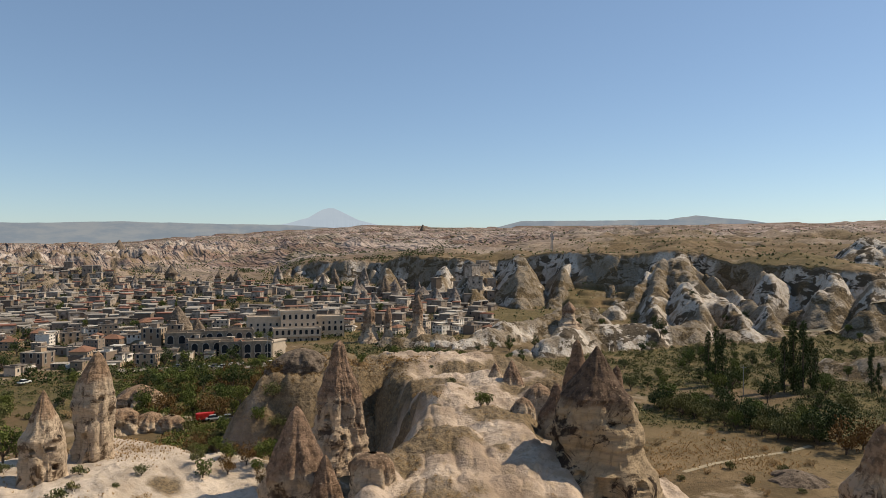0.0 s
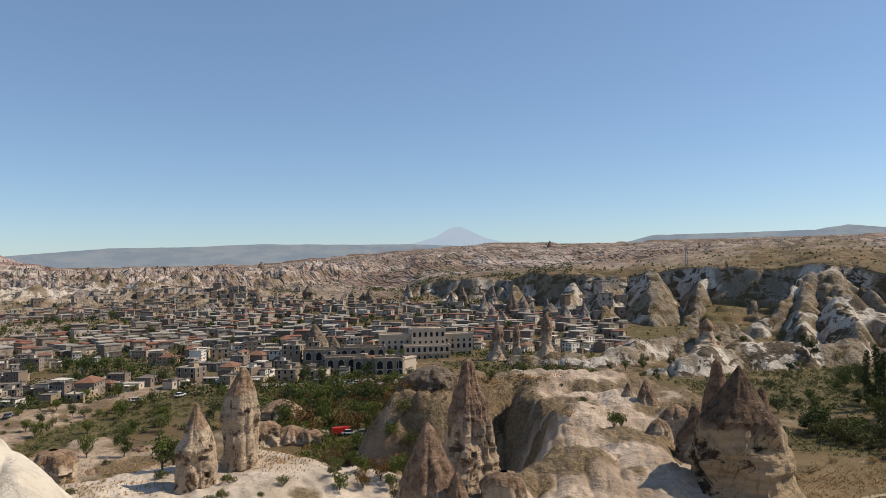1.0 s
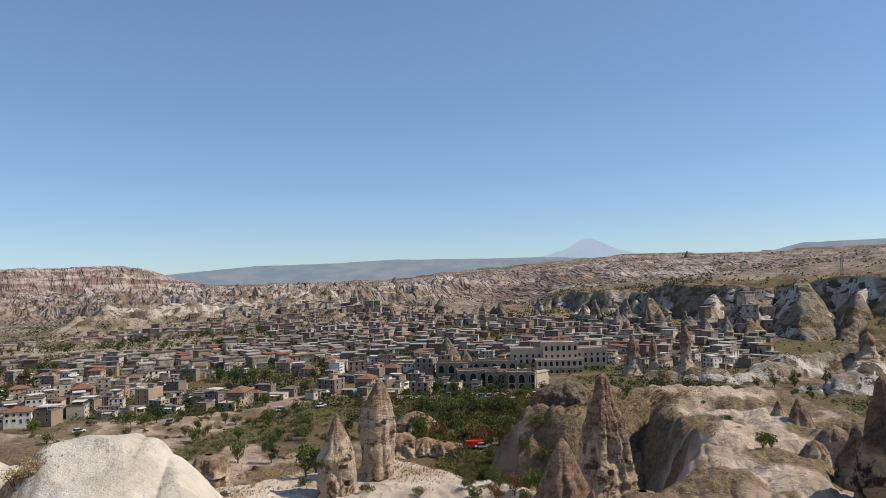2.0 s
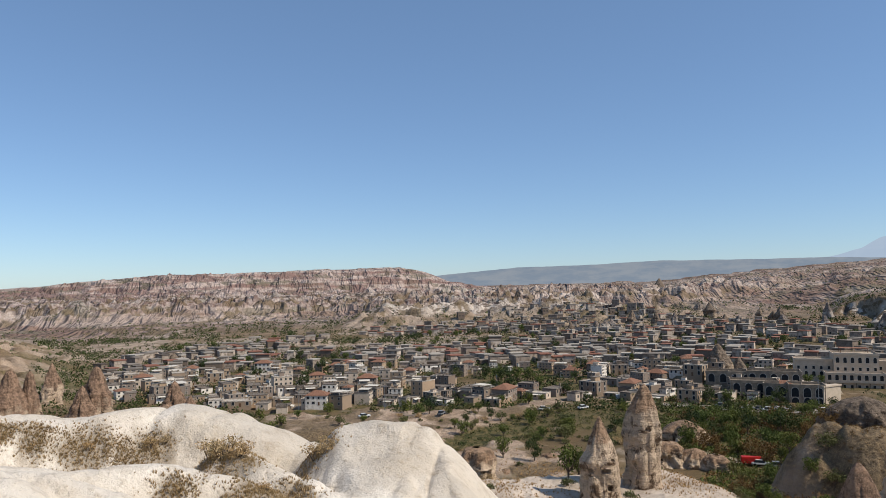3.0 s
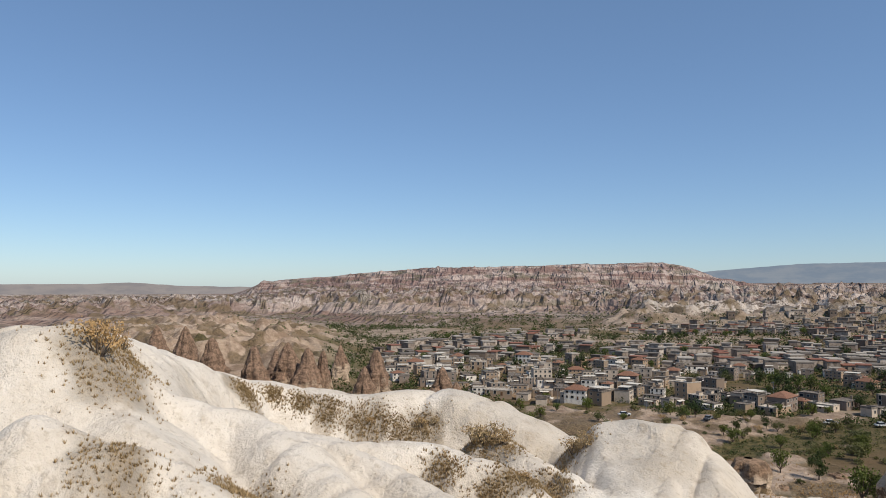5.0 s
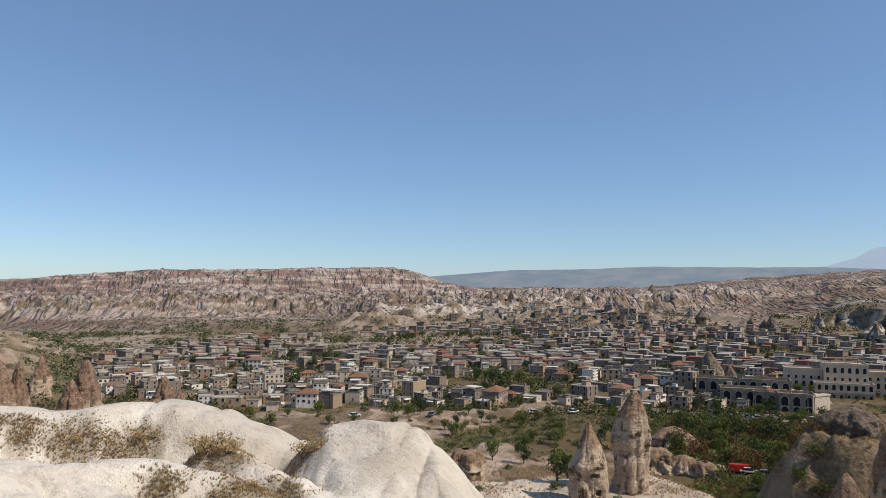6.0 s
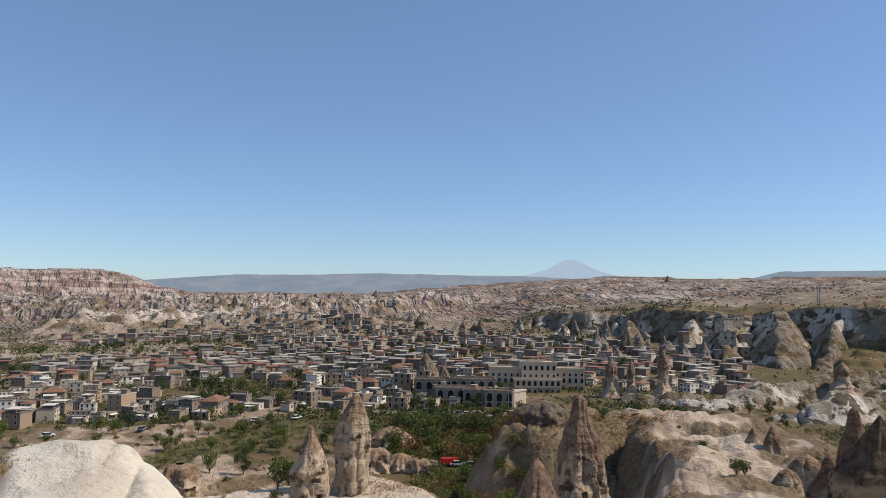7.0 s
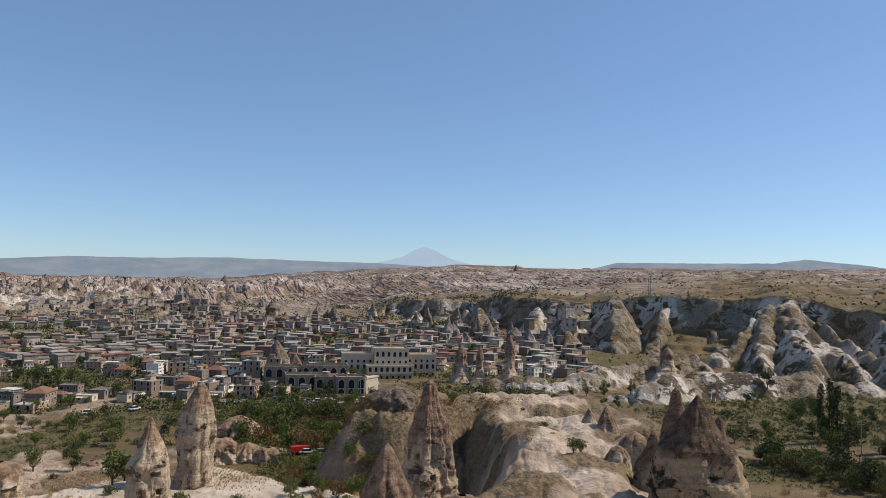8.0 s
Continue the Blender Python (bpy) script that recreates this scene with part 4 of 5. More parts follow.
def house(w, d, floors, roof="flat", wing=0, arch=False, label="", extras=()):
    """A town house on an Empty at its base: walls, roof, windows, door and what stands on the roof."""
    root = new("house")
    high = floors * 2.9
    part("wall", boxes((-w / 2, -d / 2, -4, w / 2, d / 2, high)), WALL, root)
    if roof == "flat":
        ob = part("roof", flat_roof_mesh(w, d), ROOF, root)
    else:
        ob = part("roof", hip_roof_mesh(w, d, w * 0.22), TILE, root, "low tiled roof")
    ob.location.z = high
    kind = ARCH_WINDOW if arch else WINDOW
    for f in range(floors):
        count = max(2, int(w / 3))
        for k in range(count):
            x = (k + 0.5) / count * w - w / 2
            if f == 0 and k == count // 2:
                part("door", boxes((x - 0.55, -d / 2 - 0.07, 0, x + 0.55, -d / 2 + 0.03, 2.1)), DOOR, root, "dark wooden door")
            else:
                set_window(root, WIDE_WINDOW if (f + k) % 4 == 1 and not arch else kind, x, -d / 2 - 0.02, f * 2.9 + 0.9)
        for k in range(max(1, int(d / 4))):
            y = (k + 0.5) / max(1, int(d / 4)) * d - d / 2
            set_window(root, kind, w / 2 + 0.02, y, f * 2.9 + 0.9, 90)
    if wing:
        part("wing", boxes((-w / 2 - wing, -d / 2 + 1, -4, -w / 2 - 0.01, d / 2 - 0.5, 2.9)), WALL, root)
        ob = part("wing_roof", flat_roof_mesh(wing, d - 1.5, 0.1, 0.8), ROOF, root)
        ob.location = (-w / 2 - wing / 2 - 0.12, 0.25, 2.9)
        set_window(root, kind, -w / 2 - wing / 2, -d / 2 + 0.98, 0.9)
    if "stair_house" in extras:
        part("stair_house", boxes((-1.6, 0.2, high + 0.1, 1.4, d / 2 - 0.4, high + 2.5)), WALL, root)
        part("stair_roof", boxes((-1.9, -0.1, high + 2.5, 1.7, d / 2 - 0.1, high + 2.7)), ROOF, root)
    if "chimney_stack" in extras:
        part("chimney", boxes((w / 2 - 1.6, -0.5, high, w / 2 - 0.9, 0.2, high + 1.9)), STONE, root)
    if "water_tank" in extras:
        bm = bmesh.new()
        tube(bm, (-w / 2 + 1.2, 0.6, high + 1.1), (-w / 2 + 2.8, 0.6, high + 1.1), 0.42, 0.42, 10)
        part("water_tank", bm, METAL, root, "grey metal water tank")
    if "pergola" in extras:
        part("pergola", boxes((-w / 2 + 0.4, -d / 2 + 0.4, high + 2.3, w / 2 - 0.4, d / 2 - 2, high + 2.42), *[(sx_ - 0.07, sy_ - 0.07, high + 0.2, sx_ + 0.07, sy_ + 0.07, high + 2.3) for sx_ in (-w / 2 + 0.6, w / 2 - 0.6) for sy_ in (-d / 2 + 0.6, d / 2 - 2.3)]), CLOTH, root, "pale roof terrace cover")
    if "awning" in extras:
        bm = bmesh.new()
        v = [bm.verts.new(p) for p in ((-w * 0.4, -d / 2 - 1.8, 2.2), (w * 0.3, -d / 2 - 1.8, 2.2), (w * 0.3, -d / 2 - 0.02, 2.7), (-w * 0.4, -d / 2 - 0.02, 2.7))]
        u = [bm.verts.new(q.co + Vector((0, 0, 0.08))) for q in v]
        bm.faces.new(v[::-1]), bm.faces.new(u)
        for i in range(4):
            bm.faces.new((v[i], v[(i + 1) % 4], u[(i + 1) % 4], u[i]))
        part("awning", bm, CLOTH, root, "pale cloth awning")
    return tagged(root, label, "house", "houses of the town")


PROTOTYPES = [
    house(9, 8, 2, "flat", 3, label="two-storey stone house with a flat roof and side wing", extras=("chimney_stack",)),
    house(11, 9, 2, "flat", 0, True, label="two-storey stone house with arched windows", extras=("stair_house",)),
    house(8, 7, 1, "flat", 4, label="low stone house with flat roof terrace and awning", extras=("awning",)),
    house(12, 9, 3, "flat", 0, label="three-storey flat-roofed house with a water tank", extras=("stair_house", "water_tank")),
    house(10, 8, 2, "hip", 0, label="two-storey house with a low red tiled roof", extras=("chimney_stack",)),
    house(9, 9, 2, "flat", 0, label="cube-shaped stone house with a covered roof terrace", extras=("pergola",)),
    house(14, 8, 1, "flat", 0, True, label="long low stone house with arched windows", extras=("chimney_stack",)),
    house(13, 9, 2, "hip", 3, label="wide house with a red tiled roof and a wing"),
]


def in_town(a, r):
    near = np.interp(a, [3, 9, 14, 22, 32, 42, 50, 58, 66], [372, 395, 300, 285, 275, 272, 275, 290, 340])
    far = np.interp(a, [4, 12, 20, 30, 42, 52, 60, 66], [560, 640, 720, 800, 720, 640, 560, 480])
    return near < r < far


taken = [(*polar(11.5, 362), 30), (*polar(20.1, 400), 12), (*polar(18.7, 398), 8), (*polar(5.75, 345), 7), (*polar(1.97, 345), 9)]


def free(x, y, size):
    if any(math.hypot(x - px, y - py) < size + ps for px, py, ps in taken):
        return False
    taken.append((x, y, size))
    return True


dice = random.Random(11)
homes = []
for k in range(9000):
    a = dice.uniform(-4, 66)
    r = math.sqrt(dice.uniform(255**2, 820**2))
    if not in_town(a, r) or (r > 520 and dice.random() < 0.35):
        continue
    x, y = polar(a, r)
    if vnoise(np.array([x / 70]), np.array([y / 70]), 7)[0] < 0.24 or not free(x, y, 3.7 if r < 480 else 4.2):
        continue
    homes.append((r, a, x, y))
homes.sort()
NEAR_HOMES, FAR_HOMES = homes[:298], homes[298:]
heights = terrain(np.array([hm[2] for hm in homes]), np.array([hm[3] for hm in homes]))[0]


def home_turn(a, x, y):
    return a + 80 * (vnoise(np.array([x / 90]), np.array([y / 90]), 9)[0] - 0.5) + dice.choice([0, 0, 90, -90, 0]) + dice.uniform(-14, 14)


for k, (r, a, x, y) in enumerate(NEAR_HOMES):
    proto = PROTOTYPES[dice.choice([0, 0, 0, 1, 1, 2, 2, 2, 2, 3, 4, 5, 5, 6, 6, 6, 7])]
    s = dice.uniform(0.46, 0.78)
    m = pose(x, y, heights[k] + 0.3 + dice.uniform(0, 1.4), 0, 0, home_turn(a, x, y)) @ Matrix.Diagonal((s, s, s * dice.uniform(0.8, 1.0), 1))
    copy_thing(proto, m)
for proto in PROTOTYPES:
    for o in list(proto.children_recursive) + [proto]:
        bpy.data.objects.remove(o)

bm_wall, bm_roof = bmesh.new(), bmesh.new()


def far_home(x, y, z, turn):
    w, d, hgt = dice.uniform(4.5, 9.5), dice.uniform(4, 8), dice.choice([2.5, 2.9, 2.9, 4.6, 5.4])
    m = pose(x, y, z, 0, 0, turn)
    for bm, z0, z1, over, idx in ((bm_wall, -4, hgt, 0, 0), (bm_roof, hgt, hgt + 0.5, 0.3, 0)):
        first = len(bm.verts)
        box(bm, -w / 2 - over, -d / 2 - over, z0, w / 2 + over, d / 2 + over, z1, idx)
        bm.verts.ensure_lookup_table()
        for v in bm.verts[first:]:
            v.co = m @ v.co
    first = len(bm_wall.verts)
    for f in range(int(hgt / 2.8)):
        for c in range(int(w / 3)):
            wx = (c + 0.5) / int(w / 3) * w - w / 2
            box(bm_wall, wx - 0.5, -d / 2 - 0.06, f * 2.9 + 0.9, wx + 0.5, -d / 2 + 0.02, f * 2.9 + 2.2, 1)
    bm_wall.verts.ensure_lookup_table()
    for v in bm_wall.verts[first:]:
        v.co = m @ v.co


for k, (r, a, x, y) in enumerate(FAR_HOMES):
    far_home(x, y, heights[len(NEAR_HOMES) + k], home_turn(a, x, y))
n = Nodes("far_walls")
isl = n.add("ShaderNodeNewGeometry").outputs["Random Per Island"]
n.colour(n.mix(n.ramp(n.noise(0.5, 5), 0.4, 0.7), n.mix(isl, (0.18, 0.135, 0.105), (0.60, 0.51, 0.42)), (0.15, 0.115, 0.085)))
FAR_WALL = n.mat
n = Nodes("far_roofs")
isl = n.add("ShaderNodeNewGeometry").outputs["Random Per Island"]
n.colour(n.mix(n.ramp(isl, 0.78, 0.8), n.mix(isl, (0.10, 0.08, 0.065), (0.50, 0.45, 0.38)), (0.24, 0.11, 0.075)))
FAR_ROOF = n.mat
far_town = new("far_houses", mesh_of("far_houses", bm_wall, FAR_WALL, GLASS))
tagged(far_town, "crowded stone houses in the far part of the town", "houses", kind="stuff")
part("roofs", mesh_of("roofs", bm_roof, FAR_ROOF), FAR_ROOF, far_town)


def hotel(a, r, base):
    """Cream hotel in stepped wings with rows of arched windows."""
    root = new("hotel")
    x, y = polar(a, r)
    wings = [(-23, -8, 0, 10, 13, 11.2), (-7.9, 9, -4, 10, 12, 14.0), (9.1, 24, 2, 12, 12, 10.6), (-12, 10, -11, -4.1, 4, 6.4)]
    for x0, x1, y0, y1, n_w, top in wings:
        wing = part("wing", boxes((x0, y0, -4, x1, y1, top)), CREAM, root)
        roof = part("roof", flat_roof_mesh(x1 - x0, y1 - y0, 0.3, 0.7), CREAM, root)
        roof.location = ((x0 + x1) / 2, (y0 + y1) / 2, top)
        count = max(3, int((x1 - x0) / 2.6))
        for f in range(int(top / 3.2)):
            for c in range(count):
                wx = x0 + (c + 0.5) / count * (x1 - x0)
                win = new("window", ARCH_WINDOW if f % 2 else WINDOW)
                win.parent = wing
                win.location = (wx, y0 - 0.03, f * 3.3 + 0.9)
    for c in range(5):
        column = part("column", boxes((-11 + c * 5, -11.6, 0, -10.6 + c * 5, -11.2, 3.2)), STONE, root)
    part("balcony", boxes((-12, -12, 3.2, 10, -11.05, 3.45), (-12, -12, 3.45, 10, -11.85, 4.3)), CREAM, root)
    part("roof_cover", boxes((-5, 0, 16.6, 6, 7, 16.8), (-4.8, 0.2, 14.8, -4.6, 0.4, 16.6), (5.6, 0.2, 14.8, 5.8, 0.4, 16.6), (-4.8, 6.4, 14.8, -4.6, 6.6, 16.6), (5.6, 6.4, 14.8, 5.8, 6.6, 16.6)), TILE, root, "red terrace roof")
    root.matrix_basis = pose(x, y, base, 0, 0, a + 8)
    tagged(root, "large cream hotel in stepped wings with arched windows", "hotel")


hotel(11.4, 362, CAMZ - 45.5)


def arcade_house(a, r, w, floors, turn, base):
    """Rock-cut stone terrace with rows of arches."""
    root = new("terrace_house")
    x, y = polar(a, r)
    high = floors * 3.6
    part("wall", boxes((-w / 2, 0, -4, w / 2, 9, high)), STONE, root)
    ob = part("roof_terrace", flat_roof_mesh(w, 9, 0.15, 0.9), STONE, root)
    ob.location = (0, 4.5, high)
    for f in range(floors):
        for c in range(int(w / 4)):
            set_window(root, ARCADE, (c + 0.5) / int(w / 4) * w - w / 2, -0.03, f * 3.6 + 0.15)
    root.matrix_basis = pose(x, y, base, 0, 0, a + turn)
    tagged(root, "stone terrace house with rows of dark arches", "house", "terrace houses")


for a, r, w, floors, turn, base in ((17.7, 304, 17, 2, 4, 4.6), (15.9, 300, 13, 2, -3, 4.2), (14.3, 297, 12, 2, 6, 4.6), (20.3, 300, 15, 1, 10, 4.4), (19.4, 322, 18, 1, 0, 9.5), (16.4, 322, 20, 1, 3, 10)):
    arcade_house(a, r, w, floors, turn, base)
x, y = polar(12.9, 302)
wall = new("retaining_wall", mesh_of("retaining_wall", boxes((-5, -1, -2, 5, 1, 8), (-5.3, -1.3, 8, 5.3, 1.3, 8.5)), CREAM))
wall.matrix_basis = pose(x, y, 4, 0, 0, 70)
tagged(wall, "tall pale plastered retaining wall by the road", "wall")

# ---- trees and bushes ----


def leaf_material(name, dark, light):
    n = Nodes(name, 0.7)
    isl = n.add("ShaderNodeNewGeometry").outputs["Random Per Island"]
    col = n.mix(isl, dark, light)
    col = n.mix(n.maths("MULTIPLY", n.random(), 0.45), col, tuple(0.5 * (p + q) * k for p, q, k in zip(dark, light, (1.5, 1.1, 0.7))))
    n.colour(col)
    return n.mat


LEAF = leaf_material("green_leaves", (0.035, 0.055, 0.015), (0.14, 0.175, 0.045))
LEAF_DARK = leaf_material("dark_leaves", (0.020, 0.034, 0.013), (0.065, 0.090, 0.028))
LEAF_BROWN = leaf_material("autumn_leaves", (0.075, 0.045, 0.018), (0.17, 0.11, 0.04))
LEAF_OLIVE = leaf_material("olive_leaves", (0.05, 0.06, 0.025), (0.16, 0.17, 0.07))
STRAW = leaf_material("dry_twigs", (0.20, 0.145, 0.075), (0.50, 0.38, 0.21))
BARK = plain("bark", (0.15, 0.115, 0.085), 0.95, 0, 3, 0.5, 0.6)


def leaf(bm, p, size, rng):
    q = Euler((rng.uniform(0, 6.3), rng.uniform(0, 6.3), rng.uniform(0, 6.3))).to_matrix()
    s = size * rng.uniform(0.6, 1.3)
    bm.faces.new([bm.verts.new(p + q @ Vector(c)) for c in ((-s, 0, 0), (0, -s * 0.55, 0.1 * s), (s, 0, 0), (0, s * 0.55, 0.1 * s))])


def tree_meshes(kind, high, wide, leaves, size, rng):
    """Trunk with limbs, and a crown of leaves in clumps round the limbs' ends."""
    wood, crown = bmesh.new(), bmesh.new()
    clumps = []
    if kind == "poplar":
        tube(wood, (0, 0, -1), (0, 0, high * 0.9), 0.28, 0.04, 7)
        for k in range(26):
            z = high * (0.1 + 0.86 * k / 25)
            w = wide * 0.5 * math.sin(min(1, (1.04 - z / high) * 2.2) * 1.57) * rng.uniform(0.4, 1)
            ang = rng.uniform(0, 6.3)
            end = Vector((w * math.cos(ang), w * math.sin(ang), z))
            tube(wood, (0, 0, max(0.5, z - 1.6)), end, 0.06, 0.02, 4)
            clumps.append((end, wide * 0.33, 1.5))
    elif kind == "bush":
        for k in range(9):
            ang, w = rng.uniform(0, 6.3), wide * 0.5 * rng.uniform(0.2, 0.85)
            end = Vector((w * math.cos(ang), w * math.sin(ang), high * rng.uniform(0.35, 0.85)))
            tube(wood, (0, 0, -0.3), end, 0.05, 0.015, 4)
            clumps.append((end, wide * 0.22, 0.8))
    else:
        fork = high * rng.uniform(0.14, 0.2)
        tube(wood, (0, 0, -1), (0.1, 0, fork), 0.26, 0.19, 8)
        for k in range(7):
            ang, w = k * 0.9 + rng.uniform(0, 0.6), wide * 0.5 * rng.uniform(0.35, 0.8)
            mid = Vector((w * 0.5 * math.cos(ang), w * 0.5 * math.sin(ang), fork + (high - fork) * rng.uniform(0.1, 0.3)))
            end = Vector((w * math.cos(ang), w * math.sin(ang), fork + (high - fork) * rng.uniform(0.18, 0.84)))
            tube(wood, (0.1, 0, fork - 0.1), mid, 0.13, 0.08, 6)
            tube(wood, mid, end, 0.08, 0.03, 5)
            clumps.append((end, wide * rng.uniform(0.17, 0.27), 0.85))
            clumps.append(((mid + end) / 2 + Vector((rng.uniform(-1, 1), rng.uniform(-1, 1), rng.uniform(0, 0.8))), wide * rng.uniform(0.13, 0.2), 0.85))
        clumps.append((Vector((0, 0, high * 0.88)), wide * 0.22, 0.7))
    for k in range(leaves):
        c, w, tall = clumps[rng.randrange(len(clumps))]
        v = Vector((rng.gauss(0, 1), rng.gauss(0, 1), rng.gauss(0, 1))).normalized() * w * rng.uniform(0.55, 1.08)
        leaf(crown, c + Vector((v.x, v.y, v.z * tall)), size, rng)
    return mesh_of("trunk", wood, BARK), crown


rng = random.Random(5)


def tree(name, kind, high, wide, leaves, size, material, label, category):
    root = new(name)
    trunk, crown = tree_meshes(kind, high, wide, leaves, size, rng)
    part("stems" if kind == "bush" else "trunk", trunk, BARK, root)
    part("crown", crown, material, root)
    return tagged(root, label, category)


TREES = {
    "green": tree("tree", "tree", 6.5, 6.0, 900, 0.27, LEAF, "leafy green broadleaf tree among dry scrub", "tree"),
    "round": tree("tree", "tree", 5.2, 5.6, 850, 0.26, LEAF, "low round green fruit tree on dry ground", "tree"),
    "dark": tree("tree", "tree", 8.0, 6.4, 950, 0.28, LEAF_DARK, "dense dark green tree beside stone houses", "tree"),
    "olive": tree("tree", "tree", 5.0, 6.2, 850, 0.25, LEAF_OLIVE, "grey-green willow-like tree in the valley", "tree"),
    "brown": tree("tree", "tree", 6.0, 6.4, 800, 0.24, LEAF_BROWN, "spreading tree with brown autumn leaves", "tree"),
    "poplar": tree("poplar", "poplar", 18, 2.5, 1700, 0.28, LEAF_DARK, "tall slim dark green poplar in the valley", "tree"),
    "bush": tree("bush", "bush", 1.5, 2.4, 420, 0.13, LEAF_OLIVE, "dusty green scrub bush on bare ground", "bush"),
    "dry": tree("bush", "bush", 1.3, 2.2, 700, 0.075, STRAW, "dry straw-coloured thorn bush on pale tuff", "bush"),
}
planted = []


def plant(kind, a, r, scale=1.0, group="", sink=0.1):
    planted.append((kind, a, r, scale, group, sink))


def scatter(count, kinds, a0, a1, r0, r1, lo=0.7, hi=1.2, group="", gap=2.5, test=None):
    made, tries = [], 0
    while len(made) < count and tries < count * 40:
        tries += 1
        a, r = dice.uniform(a0, a1), math.sqrt(dice.uniform(r0 * r0, r1 * r1))
        x, y = polar(a, r)
        if (test and not test(a, r)) or any(math.hypot(x - px, y - py) < gap for px, py in made):
            continue
        made.append((x, y))
        plant(dice.choice(kinds), a, r, dice.uniform(lo, hi), group)


dice = random.Random(23)
scatter(64, ["green", "brown", "round", "brown", "dark"], 13.5, 22.5, 196, 262, 0.6, 1.05, "trees in the gully", 4)
scatter(40, ["round", "green", "olive", "brown"], 12.8, 19.5, 128, 186, 0.45, 0.75, "trees in the gully", 4)
scatter(14, ["green", "dark", "round"], 12.5, 21, 268, 292, 0.5, 0.9, "trees by the road", 4)
scatter(16, ["green", "dark", "round", "olive"], 27, 40, 170, 262, 0.5, 0.9, "trees below the town", 5)
scatter(40, ["green", "dark", "round", "olive"], 24, 62, 225, 285, 0.45, 0.85, "trees at the town's edge", 5)
scatter(150, ["green", "dark", "green", "dark", "olive"], 3, 64, 285, 640, 0.55, 1.05, "trees between houses", 6, lambda a, r: in_town(a, r) and free(*polar(a, r), 0.8))
plant("dark", 35.8, 330, 1.2), plant("green", 35.0, 340, 1.1), plant("green", 36.5, 345, 1.1), plant("round", 34.2, 350, 1.2)
scatter(60, ["olive", "olive", "green", "dark"], -29, -16.5, 186, 216, 0.7, 1.1, "willows along the stream", 3.2, lambda a, r: abs(r - np.interp(a, [-29, -16.5], [182, 216])) < 9)
scatter(62, ["green", "round", "olive", "dark"], -33, -14, 222, 345, 0.55, 1.0, "trees of the side valley", 5)
scatter(30, ["green", "dark", "olive"], -33, -8, 330, 430, 0.4, 0.8, "trees under the cliff", 5)
scatter(16, ["green", "dark"], -8, 3, 282, 330, 0.4, 0.75, "trees beside the white ridges", 4)
plant("brown", -29.2, 180, 1.25), plant("brown", -30.2, 186, 1.1), plant("dark", -27.4, 186, 1.1), plant("green", -26.4, 190, 1.0)
for a, r, s in ((-20.7, 250, 1.0), (-21.2, 252, 1.05), (-20.2, 256, 0.85), (-25.3, 247, 1.05), (-25.9, 249, 1.12), (-26.5, 246, 1.15), (-27.0, 250, 1.0), (-27.3, 254, 0.85), (-30.7, 258, 0.75), (-31.1, 262, 0.6)):
    plant("poplar", a, r, s, "poplars in the valley")
plant("green", -3.1, 116, 0.42), plant("green", -3.6, 118, 0.36), plant("round", 6.4, 172, 0.42), plant("round", 3.8, 183, 0.4), plant("olive", 22.5, 131, 0.42), plant("green", 31.2, 152, 1.0), plant("round", 30.4, 156, 0.9)
scatter(110, ["bush", "dry", "bush"], 20, 50, 112, 265, 0.6, 1.7, "scrub bushes", 3)
scatter(30, ["bush", "dry"], -28, -13, 120, 190, 0.5, 1.2, "scrub bushes", 4)
scatter(16, ["dry", "bush"], -9, 10, 100, 180, 0.4, 0.9, "scrub bushes", 4)
for a, r, s in ((57.4, 69, 1.5), (56.4, 68.4, 1.2), (58.4, 70, 1.1), (50.7, 72.2, 1.3), (49.9, 71, 1.0), (62.5, 80, 0.8), (61.5, 80.5, 0.6), (86.2, 58.5, 1.7), (84.6, 63, 0.8), (66.5, 80, 0.6), (54.3, 58.5, 0.6), (52.5, 61, 0.7)):
    plant("dry", a, r, s, "bushes on the dune", 0.05)
pts = np.array([polar(p[1], p[2]) for p in planted])
tops = terrain(pts[:, 0], pts[:, 1])[0]
order = sorted(range(len(planted)), key=lambda k: planted[k][2])
single = set([k for k in order if planted[k][0] not in ("bush", "dry")][:285] + [k for k in order if planted[k][0] in ("bush", "dry")])
far_leaves, far_tones, far_wood = [], [], bmesh.new()
TONES = [LEAF, LEAF_DARK, LEAF_OLIVE, LEAF_BROWN]
for k, ((kind, a, r, s, group, sink), (x, y), z) in enumerate(zip(planted, pts, tops)):
    m = pose(x, y, z - sink, 0, 0, dice.uniform(0, 360)) @ Matrix.Diagonal((s, s, s * dice.uniform(0.85, 1.15), 1))
    if k in single:
        tagged(copy_thing(TREES[kind], m), group=group)
        continue
    for ob in TREES[kind].children:
        grown = ob.data.copy()
        grown.transform(m)
        if ob.name.startswith("crown"):
            co = np.empty(len(grown.vertices) * 3, np.float32)
            grown.vertices.foreach_get("co", co)
            far_leaves.append(co.reshape(-1, 3))
            far_tones.append(np.full(len(grown.polygons), TONES.index(ob.data.materials[0]), np.int32))
        else:
            far_wood.from_mesh(grown)
        bpy.data.meshes.remove(grown)
verts = np.concatenate(far_leaves)
mesh = bpy.data.meshes.new("far_trees")
mesh.from_pydata(verts.tolist(), [], np.arange(len(verts)).reshape(-1, 4).tolist())
for tone in TONES:
    mesh.materials.append(tone)
mesh.polygons.foreach_set("material_index", np.concatenate(far_tones))
far_trees = tagged(new("far_trees", mesh), "green trees among the far houses and under the cliff", "trees", kind="stuff")
part("trunks", mesh_of("trunks", far_wood, BARK), BARK, far_trees)
